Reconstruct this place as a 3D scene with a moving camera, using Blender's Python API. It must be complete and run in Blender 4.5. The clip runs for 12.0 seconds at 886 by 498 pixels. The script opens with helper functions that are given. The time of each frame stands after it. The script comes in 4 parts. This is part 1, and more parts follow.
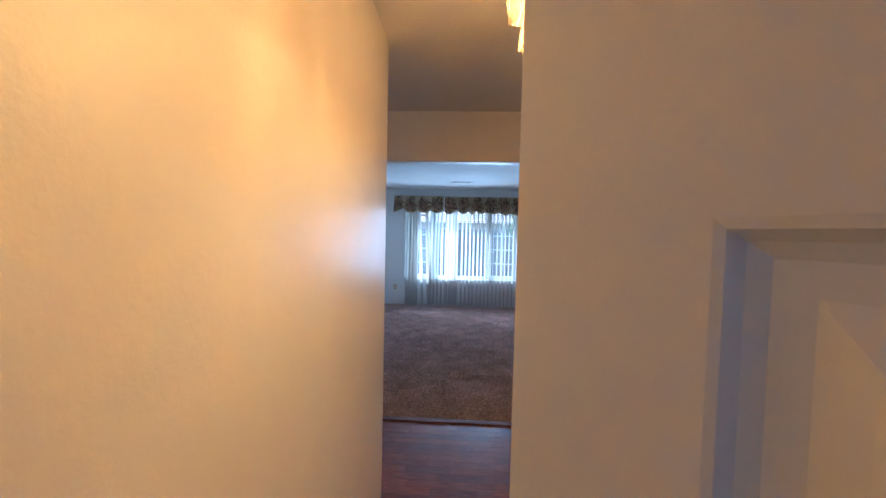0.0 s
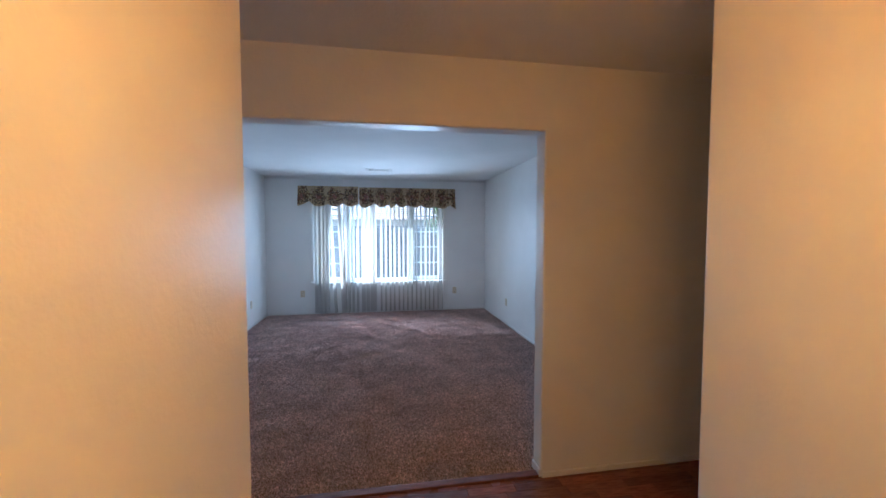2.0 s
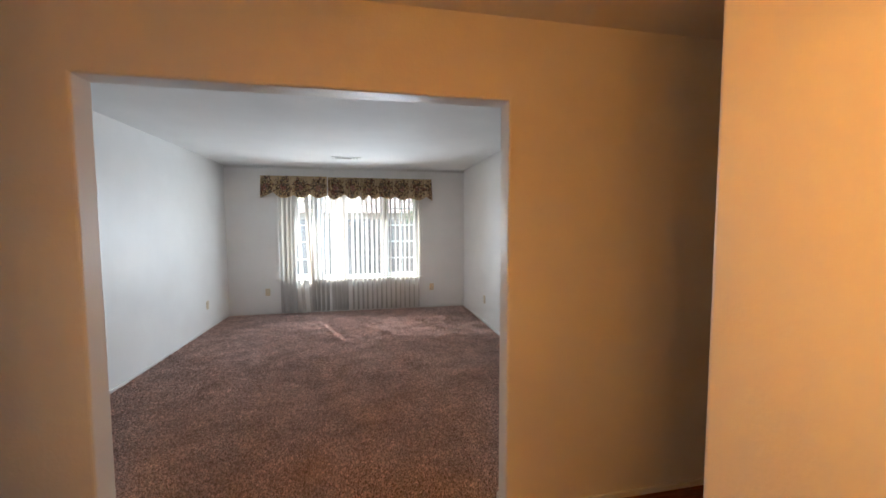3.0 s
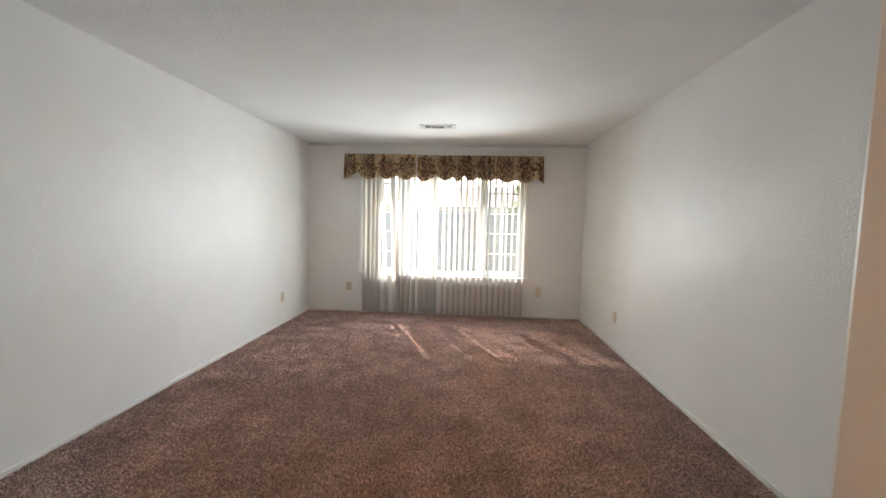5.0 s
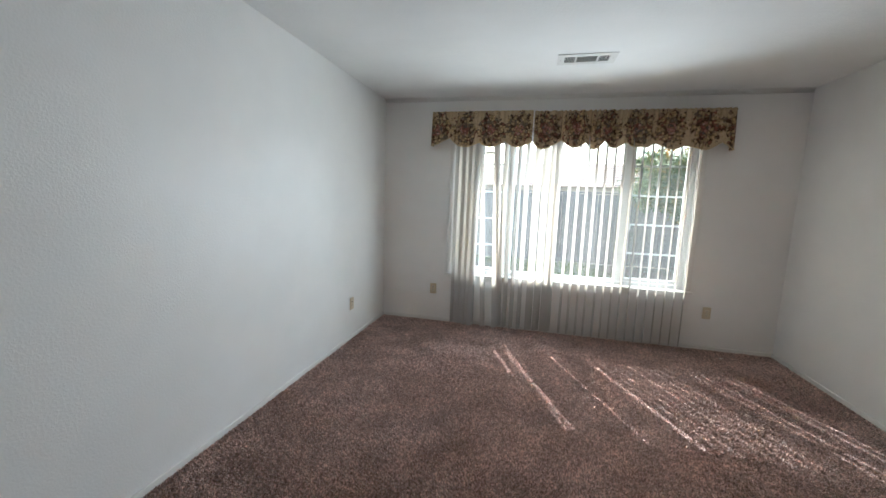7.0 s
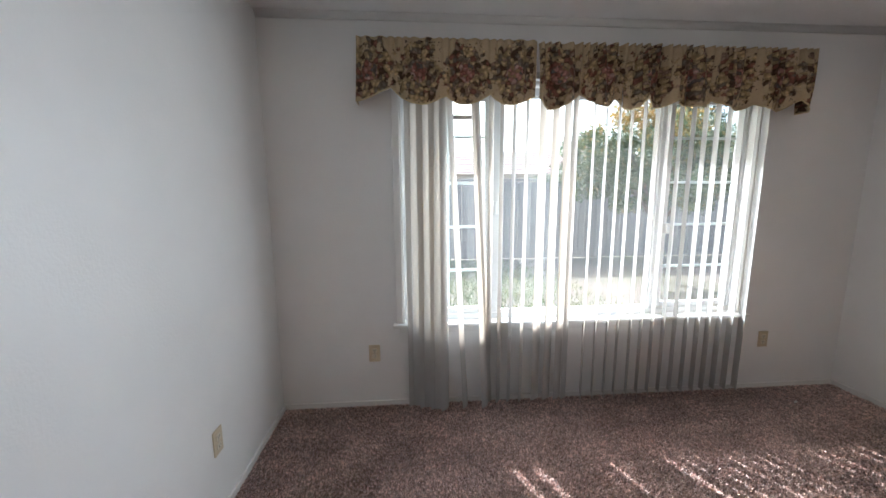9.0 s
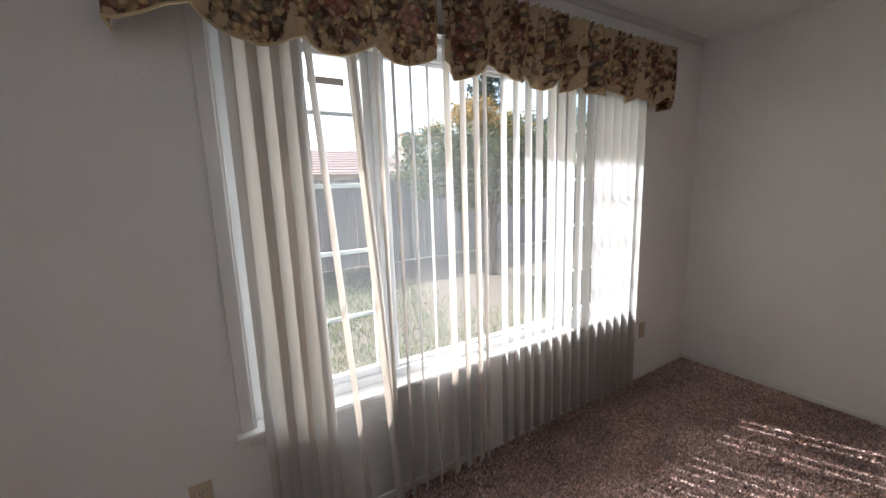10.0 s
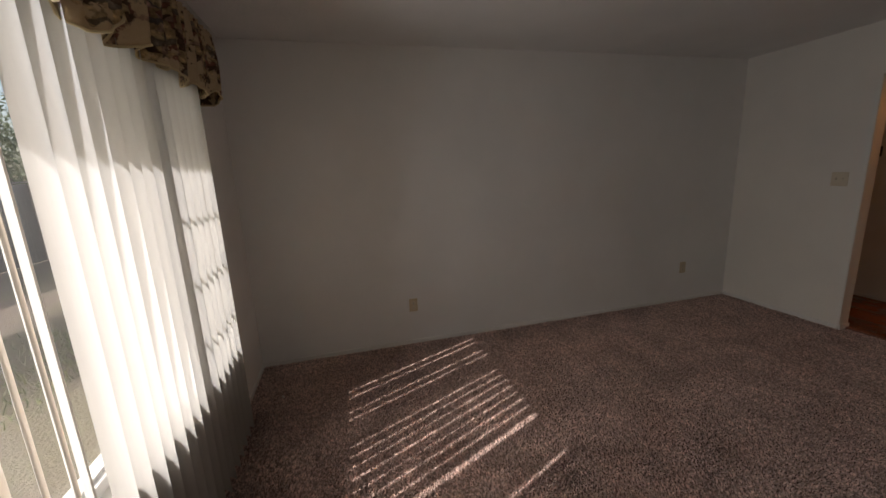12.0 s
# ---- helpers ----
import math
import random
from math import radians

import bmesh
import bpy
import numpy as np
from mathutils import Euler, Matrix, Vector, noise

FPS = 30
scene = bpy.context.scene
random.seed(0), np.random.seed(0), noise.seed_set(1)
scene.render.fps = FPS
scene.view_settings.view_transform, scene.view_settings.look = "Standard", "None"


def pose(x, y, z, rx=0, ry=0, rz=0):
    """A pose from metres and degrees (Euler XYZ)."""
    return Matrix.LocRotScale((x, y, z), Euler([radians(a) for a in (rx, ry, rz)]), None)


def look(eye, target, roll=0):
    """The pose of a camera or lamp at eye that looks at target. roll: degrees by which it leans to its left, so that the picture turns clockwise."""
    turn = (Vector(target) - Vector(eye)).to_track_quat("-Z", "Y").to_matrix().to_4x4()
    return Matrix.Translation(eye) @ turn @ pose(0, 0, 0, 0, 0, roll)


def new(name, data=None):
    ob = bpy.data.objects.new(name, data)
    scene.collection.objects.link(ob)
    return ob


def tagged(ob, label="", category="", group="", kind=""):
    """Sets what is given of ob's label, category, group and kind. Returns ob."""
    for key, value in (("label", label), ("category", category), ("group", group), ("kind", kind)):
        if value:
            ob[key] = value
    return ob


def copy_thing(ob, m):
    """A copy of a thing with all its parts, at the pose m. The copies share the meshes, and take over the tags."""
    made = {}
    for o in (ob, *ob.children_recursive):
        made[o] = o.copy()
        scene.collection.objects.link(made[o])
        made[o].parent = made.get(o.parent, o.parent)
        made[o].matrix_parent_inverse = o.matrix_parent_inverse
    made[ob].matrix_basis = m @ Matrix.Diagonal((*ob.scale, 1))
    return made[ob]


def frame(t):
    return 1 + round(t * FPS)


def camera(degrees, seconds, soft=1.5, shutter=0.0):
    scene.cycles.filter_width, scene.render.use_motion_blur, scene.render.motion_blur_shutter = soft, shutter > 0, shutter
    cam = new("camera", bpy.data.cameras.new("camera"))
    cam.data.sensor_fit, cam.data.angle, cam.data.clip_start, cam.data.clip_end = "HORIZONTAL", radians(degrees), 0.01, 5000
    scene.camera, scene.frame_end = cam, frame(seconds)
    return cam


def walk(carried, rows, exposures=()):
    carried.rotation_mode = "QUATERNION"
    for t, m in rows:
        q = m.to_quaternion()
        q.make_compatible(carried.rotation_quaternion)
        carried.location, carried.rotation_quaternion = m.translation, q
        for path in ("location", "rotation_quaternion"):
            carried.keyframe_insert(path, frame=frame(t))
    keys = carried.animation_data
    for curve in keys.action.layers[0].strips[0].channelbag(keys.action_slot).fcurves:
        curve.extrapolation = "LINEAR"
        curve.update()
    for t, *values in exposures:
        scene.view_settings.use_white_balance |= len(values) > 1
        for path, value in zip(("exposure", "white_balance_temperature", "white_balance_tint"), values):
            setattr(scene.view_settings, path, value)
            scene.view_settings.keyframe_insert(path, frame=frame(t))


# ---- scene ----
cam = camera(99.5, 12.0)
PATH = [
    (0, (2.028, 0.212, 1.504), (1.918, 2.207, 1.422), 1.3),
    (0.1, (2.014, 0.282, 1.498), (1.902, 2.278, 1.419), 1.2),
    (0.2, (2.008, 0.338, 1.492), (1.896, 2.334, 1.415), 1.1),
    (0.3, (2.008, 0.382, 1.487), (1.898, 2.378, 1.412), 1.1),
    (0.5, (2.006, 0.435, 1.481), (1.904, 2.431, 1.406), 1.4),
    (1, (1.989, 0.733, 1.489), (1.927, 2.73, 1.411), 1.1),
    (1.5, (1.954, 0.973, 1.508), (2.055, 2.969, 1.43), 0.7),
    (2, (1.974, 1.054, 1.478), (2.304, 3.025, 1.385), 0.0),
    (2.5, (2.1, 1.206, 1.477), (2.514, 3.159, 1.349), -0.2),
    (2.7, (2.168, 1.274, 1.48), (2.579, 3.227, 1.352), -0.2),
    (4.3, (2.415, 2.226, 1.37), (2.512, 4.219, 1.242), 0.6),
    (4.5, (2.399, 2.356, 1.366), (2.434, 4.351, 1.236), 0.8),
    (5, (2.338, 2.637, 1.352), (2.208, 4.627, 1.204), 1.3),
    (5.5, (2.242, 2.913, 1.389), (2.008, 4.892, 1.221), 1.5),
    (6, (2.127, 3.258, 1.389), (1.805, 5.221, 1.188), 1.7),
    (6.5, (1.909, 3.596, 1.375), (1.499, 5.539, 1.139), 1.9),
    (7, (1.649, 3.974, 1.389), (1.198, 5.904, 1.119), 2.0),
    (7.2, (1.542, 4.151, 1.385), (1.093, 6.079, 1.097), 1.9),
    (8.8, (0.946, 5.479, 1.438), (0.962, 7.455, 1.13), 0.0),
    (9, (0.882, 5.642, 1.432), (1.032, 7.612, 1.121), -0.3),
    (9.5, (0.791, 6.055, 1.456), (1.444, 7.917, 1.129), -1.1),
    (10, (0.76, 6.513, 1.456), (1.779, 8.203, 1.129), -1.9),
    (10.5, (0.742, 6.823, 1.446), (2.094, 8.261, 1.119), -2.3),
    (11, (0.833, 7.078, 1.441), (2.59, 7.965, 1.088), -3.0),
    (11.5, (0.894, 7.166, 1.483), (2.833, 7.462, 1.092), -3.0),
    (11.7, (0.887, 7.187, 1.504), (2.845, 7.191, 1.097), -3.5),
    (12, (0.87, 7.277, 1.492), (2.763, 6.782, 1.082), -2.6),
]

EXPOSURES = [
    (0.0, 2.5, 4050, 0), (1.0, 2.3, 3750, 0), (2.0, 2.65, 4400, 3), (2.7, 2.85, 5400, 6),
    (4.3, 3.15, 6250, 6), (5.5, 2.95, 6250, 5), (7.0, 2.65, 5700, 2), (9.0, 2.45, 5750, 8), (10.0, 1.95, 6100, 14), (11.0, 1.25, 6500, 14), (12.0, 0.95, 7050, 16),
]
walk(cam, [(t, look(eye, target, roll)) for t, eye, target, roll in PATH], EXPOSURES)

# ---- world, sun, lamps ----
SUN = Vector((-0.458, 1.0, 0.92)).normalized()
world = bpy.data.worlds.new("sky")
scene.world = world
world.use_nodes = True
wn, wl = world.node_tree.nodes, world.node_tree.links
sky = wn.new("ShaderNodeTexSky")
sky.sky_type = "NISHITA"
sky.sun_disc = False
sky.sun_elevation = math.asin(SUN.z)
sky.sun_rotation = math.atan2(SUN.x, SUN.y)
sky.air_density, sky.dust_density, sky.ozone_density = 1.0, 5.0, 1.0
wl.new(sky.outputs[0], wn["Background"].inputs[0])
wn["Background"].inputs[1].default_value = 0.15

sun_data = bpy.data.lights.new("sun", "SUN")
sun_data.energy, sun_data.angle, sun_data.color = 2.8, radians(0.4), (1.0, 0.985, 0.965)
sun = new("sun", sun_data)
sun.matrix_world = look(SUN * 30, (0, 0, 0))


def area(name, eye, target, w, h, watts, color, spread=180):
    d = bpy.data.lights.new(name, "AREA")
    d.shape, d.size, d.size_y, d.energy, d.color, d.spread = "RECTANGLE", w, h, watts, color, radians(spread)
    o = new(name, d)
    o.matrix_world = look(eye, target)
    return o


# area lamp added in the window's opening, standing in for the sky's light
area("sky_stand_in", (1.975, 8.045, 1.30), (1.625, 7.045, 1.20), 2.2, 1.3, 8.0, (0.94, 0.97, 1.0), 150)


# ---- materials ----
class Nodes:
    def __init__(self, name):
        self.m = bpy.data.materials.new(name)
        self.m.use_nodes = True
        self.t = self.m.node_tree
        self.b = self.t.nodes["Principled BSDF"]
        self.out = self.t.nodes["Material Output"]
        self.co = self.add("ShaderNodeTexCoord").outputs["Object"]

    def add(self, kind):
        return self.t.nodes.new(kind)

    def link(self, a, b):
        self.t.links.new(a, b)

    def noise(self, scale, detail=3, rough=0.55, stretch=None):
        n = self.add("ShaderNodeTexNoise")
        n.inputs["Scale"].default_value, n.inputs["Detail"].default_value, n.inputs["Roughness"].default_value = scale, detail, rough
        co = self.co
        if stretch:
            mp = self.add("ShaderNodeMapping")
            mp.inputs["Scale"].default_value = stretch
            self.link(co, mp.inputs[0])
            co = mp.outputs[0]
        self.link(co, n.inputs["Vector"])
        return n.outputs["Fac"]

    def voronoi(self, scale, feature="F1", stretch=None, out="Distance"):
        n = self.add("ShaderNodeTexVoronoi")
        n.feature = feature
        n.inputs["Scale"].default_value = scale
        co = self.co
        if stretch:
            mp = self.add("ShaderNodeMapping")
            mp.inputs["Scale"].default_value = stretch
            self.link(co, mp.inputs[0])
            co = mp.outputs[0]
        self.link(co, n.inputs["Vector"])
        return n.outputs[out]

    def ramp(self, fac, stops):
        r = self.add("ShaderNodeValToRGB")
        e = r.color_ramp.elements
        while len(e) < len(stops):
            e.new(0.5)
        for el, (p, c) in zip(e, stops):
            el.position = p
            el.color = (*c, 1) if len(c) == 3 else c
        self.link(fac, r.inputs[0])
        return r.outputs[0]

    def mix(self, fac, a, b, how="MIX"):
        n = self.add("ShaderNodeMix")
        n.data_type, n.blend_type = "RGBA", how
        for sock, v in ((n.inputs[0], fac), (n.inputs[6], a), (n.inputs[7], b)):
            if isinstance(v, (int, float)):
                sock.default_value = v
            elif isinstance(v, tuple):
                sock.default_value = (*v, 1)
            else:
                self.link(v, sock)
        return n.outputs[2]

    def bump(self, height, strength, dist=0.01, before=None):
        n = self.add("ShaderNodeBump")
        n.inputs["Strength"].default_value, n.inputs["Distance"].default_value = strength, dist
        self.link(height, n.inputs["Height"])
        if before:
            self.link(before, n.inputs["Normal"])
        self.link(n.outputs[0], self.b.inputs["Normal"])
        return n.outputs[0]

    def color(self, c):
        if isinstance(c, tuple):
            self.b.inputs["Base Color"].default_value = (*c, 1)
        else:
            self.link(c, self.b.inputs["Base Color"])

    def set(self, rough=0.5, metal=0.0, spec=0.5):
        self.b.inputs["Metallic"].default_value = metal
        self.b.inputs["Specular IOR Level"].default_value = spec
        if isinstance(rough, (int, float)):
            self.b.inputs["Roughness"].default_value = rough
        else:
            self.link(rough, self.b.inputs["Roughness"])

    def translucent(self, color, amount):
        tr = self.add("ShaderNodeBsdfTranslucent")
        if isinstance(color, tuple):
            tr.inputs[0].default_value = (*color, 1)
        else:
            self.link(color, tr.inputs[0])
        mx = self.add("ShaderNodeMixShader")
        mx.inputs[0].default_value = amount
        self.link(self.b.outputs[0], mx.inputs[1])
        self.link(tr.outputs[0], mx.inputs[2])
        self.link(mx.outputs[0], self.out.inputs[0])


def paint(name, base, rough, peel=0.12, scale=95, blot=0.03):
    n = Nodes(name)
    dark = tuple(c * (1 - blot * 2) for c in base)
    n.color(n.mix(n.ramp(n.noise(1.7, 4), [(0.35, (0, 0, 0)), (0.7, (1, 1, 1))]), dark, base))
    r = n.ramp(n.noise(6, 3), [(0.3, (rough - 0.06,) * 3), (0.7, (rough + 0.06,) * 3)])
    n.set(r, 0, 0.4)
    n.bump(n.ramp(n.noise(scale, 2, 0.6), [(0.35, (0, 0, 0)), (0.7, (1, 1, 1))]), peel, 0.003)
    return n.m


def plain(name, base, rough=0.5, metal=0.0, wear=0.12, scale=14, bump=0.05):
    n = Nodes(name)
    dark = tuple(c * (1 - wear) for c in base)
    n.color(n.mix(n.noise(scale, 4), dark, base))
    n.set(rough, metal)
    n.bump(n.noise(scale * 12, 2), bump, 0.002)
    return n.m


WALL = paint("wall_paint", (0.86, 0.855, 0.835), 0.42, 0.16)
HALL = paint("hall_paint", (0.84, 0.82, 0.77), 0.36, 0.10, 70)
CEIL = paint("ceiling_paint", (0.87, 0.865, 0.85), 0.75, 0.3, 60)
TRIM = paint("trim_paint", (0.82, 0.81, 0.78), 0.35, 0.03, 40)
DOOR = paint("door_paint", (0.78, 0.77, 0.74), 0.38, 0.05, 55)
VINYL = plain("white_vinyl", (0.82, 0.83, 0.83), 0.35, 0, 0.04, 9, 0.01)
ALMOND = plain("almond_plastic", (0.62, 0.52, 0.36), 0.35, 0, 0.05, 30, 0.01)
IVORY = plain("ivory_plastic", (0.70, 0.63, 0.50), 0.35, 0, 0.05, 30, 0.01)
DARK = plain("near_black", (0.02, 0.02, 0.018), 0.7)
VENT = plain("vent_enamel", (0.75, 0.74, 0.71), 0.4, 0, 0.08, 20, 0.01)
STEEL = plain("screw_steel", (0.55, 0.53, 0.5), 0.35, 1.0)
ALU = plain("track_aluminium", (0.6, 0.6, 0.6), 0.35, 1.0)
BRASS = plain("polished_brass", (0.78, 0.50, 0.16), 0.16, 1.0, 0.18, 20, 0.01)
STUCCO = plain("stucco", (0.55, 0.47, 0.38), 0.9, 0, 0.15, 5, 0.6)
SOFFIT = plain("soffit_paint", (0.50, 0.45, 0.38), 0.7, 0, 0.15, 6, 0.2)
CHARCOAL = plain("charcoal_plastic", (0.03, 0.03, 0.03), 0.4)


def carpet_material():
    n = Nodes("carpet_pile")
    g = n.add("ShaderNodeNewGeometry")
    strand = n.ramp(g.outputs["Random Per Island"], [(0.0, (0.34, 0.225, 0.19)), (0.35, (0.62, 0.44, 0.38)), (0.7, (0.76, 0.56, 0.495)), (1.0, (0.88, 0.70, 0.635))])
    patch = n.ramp(n.noise(4.5, 4), [(0.32, (0.78, 0.77, 0.76)), (0.5, (0.98, 0.98, 0.98)), (0.66, (1.15, 1.15, 1.15))])
    tuft = n.ramp(n.noise(88, 3, 0.6), [(0.36, (0.50, 0.49, 0.48)), (0.5, (0.97, 0.97, 0.97)), (0.64, (1.22, 1.22, 1.22))])
    clump = n.ramp(n.noise(36, 2, 0.5), [(0.36, (0.72, 0.71, 0.70)), (0.5, (1.0, 1.0, 1.0)), (0.64, (1.14, 1.14, 1.14))])
    n.color(n.mix(1.0, n.mix(1.0, n.mix(1.0, strand, patch, "MULTIPLY"), clump, "MULTIPLY"), tuft, "MULTIPLY"))
    n.set(0.85, 0, 0.25)
    n.b.inputs["Sheen Weight"].default_value = 0.6
    n.b.inputs["Sheen Roughness"].default_value = 0.5
    return n.m


def backing_material():
    n = Nodes("carpet_backing")
    n.color(n.mix(n.noise(160, 3), (0.20, 0.135, 0.115), (0.40, 0.29, 0.25)))
    n.set(0.95, 0, 0.1)
    n.bump(n.noise(220, 2), 0.8, 0.006)
    return n.m


CARPET, BACKING = carpet_material(), backing_material()


def wood_material(name, a, b, c, rough, stretch):
    n = Nodes(name)
    info = n.add("ShaderNodeObjectInfo")
    g = n.add("ShaderNodeNewGeometry")
    tone = n.add("ShaderNodeMath")
    tone.operation = "ADD"
    n.link(info.outputs["Random"], tone.inputs[0])
    n.link(g.outputs["Random Per Island"], tone.inputs[1])
    fr = n.add("ShaderNodeMath")
    fr.operation = "FRACT"
    n.link(tone.outputs[0], fr.inputs[0])
    grain = n.ramp(n.noise(9, 6, 0.65, stretch), [(0.3, a), (0.5, b), (0.75, c)])
    vary = n.ramp(fr.outputs[0], [(0.0, (0.72, 0.72, 0.72)), (1.0, (1.2, 1.2, 1.2))])
    n.color(n.mix(1.0, grain, vary, "MULTIPLY"))
    n.set(n.ramp(n.noise(3, 3), [(0.3, (rough - 0.05,) * 3), (0.7, (rough + 0.1,) * 3)]))
    n.bump(n.noise(14, 4, 0.6, stretch), 0.06, 0.003)
    return n.m


LAMINATE = wood_material("red_laminate", (0.12, 0.03, 0.014), (0.22, 0.062, 0.028), (0.31, 0.105, 0.05), 0.22, (1.2, 9, 9))
JOINT = plain("floor_joint", (0.07, 0.02, 0.012), 0.6)
REDWOOD = wood_material("threshold_wood", (0.09, 0.025, 0.012), (0.15, 0.045, 0.022), (0.2, 0.07, 0.035), 0.6, (1.2, 9, 9))
FENCE = wood_material("weathered_fence", (0.13, 0.12, 0.115), (0.2, 0.185, 0.175), (0.28, 0.26, 0.24), 0.85, (8, 8, 0.7))
BARK = wood_material("bark", (0.06, 0.045, 0.035), (0.11, 0.085, 0.065), (0.17, 0.13, 0.1), 0.9, (5, 5, 1.2))


def slat_material():
    n = Nodes("blind_vinyl")
    streak = n.noise(55, 3, 0.5, (1, 1, 0.05))
    c = n.mix(streak, (0.40, 0.415, 0.425), (0.48, 0.495, 0.50))
    n.color(c)
    n.set(0.5, 0, 0.35)
    n.bump(n.noise(260, 2, 0.5, (1, 1, 0.08)), 0.12, 0.002)
    n.translucent((0.76, 0.66, 0.54), 0.23)
    return n.m


SLAT = slat_material()


def glass_material():
    n = Nodes("window_glass")
    t = n.t
    t.nodes.remove(n.b)
    tr, gl, mx, fr = n.add("ShaderNodeBsdfTransparent"), n.add("ShaderNodeBsdfGlossy"), n.add("ShaderNodeMixShader"), n.add("ShaderNodeLayerWeight")
    tr.inputs[0].default_value = (0.93, 0.96, 0.95, 1)
    gl.inputs["Roughness"].default_value = 0.02
    steep, gloss = n.add("ShaderNodeMath"), n.add("ShaderNodeMath")
    steep.operation, gloss.operation = "POWER", "MULTIPLY_ADD"
    fr.inputs[0].default_value = 0.5
    steep.inputs[1].default_value, gloss.inputs[1].default_value, gloss.inputs[2].default_value = 5.0, 0.7, 0.035
    n.link(fr.outputs["Facing"], steep.inputs[0])
    n.link(steep.outputs[0], gloss.inputs[0])
    n.link(gloss.outputs[0], mx.inputs[0])
    n.link(tr.outputs[0], mx.inputs[1])
    n.link(gl.outputs[0], mx.inputs[2])
    # a film of dust, its milky veil also put in for the glare's haze
    dust_haze, film = n.add("ShaderNodeBsdfTranslucent"), n.add("ShaderNodeMixShader")
    dust_haze.inputs[0].default_value = (0.86, 0.90, 0.92, 1)
    n.link(n.ramp(n.noise(1.6, 5), [(0.3, (0.009, 0.009, 0.009)), (0.7, (0.013, 0.013, 0.013))]), film.inputs[0])
    n.link(mx.outputs[0], film.inputs[1])
    n.link(dust_haze.outputs[0], film.inputs[2])
    n.link(film.outputs[0], n.out.inputs[0])
    return n.m


GLASS = glass_material()


def shade_material():
    """Pressed clear glass with upright ribs, which throws streaks of light."""
    n = Nodes("ribbed_glass")
    n.color((0.80, 0.66, 0.46))
    n.set(0.12, 0, 0.6)
    ribs = n.noise(60, 3, 0.6, (1, 1, 0.06))
    n.bump(ribs, 0.4, 0.003)
    n.translucent((0.96, 0.80, 0.52), 0.55)
    body = n.out.inputs[0].links[0].from_socket
    clear, mx = n.add("ShaderNodeBsdfTransparent"), n.add("ShaderNodeMixShader")
    clear.inputs[0].default_value = (1.0, 0.93, 0.80, 1)
    n.link(n.ramp(ribs, [(0.36, (0.40, 0.40, 0.40)), (0.60, (1.0, 1.0, 1.0))]), mx.inputs[0])
    n.link(body, mx.inputs[1])
    n.link(clear.outputs[0], mx.inputs[2])
    n.link(mx.outputs[0], n.out.inputs[0])
    return n.m


SHADE = shade_material()


def glow(name, color, strength):
    n = Nodes(name)
    n.color((0.9, 0.9, 0.9))
    n.b.inputs["Emission Color"].default_value = (*color, 1)
    n.b.inputs["Emission Strength"].default_value = strength
    return n.m


BULB = glow("lit_bulb", (1.0, 0.50, 0.15), 2.5)


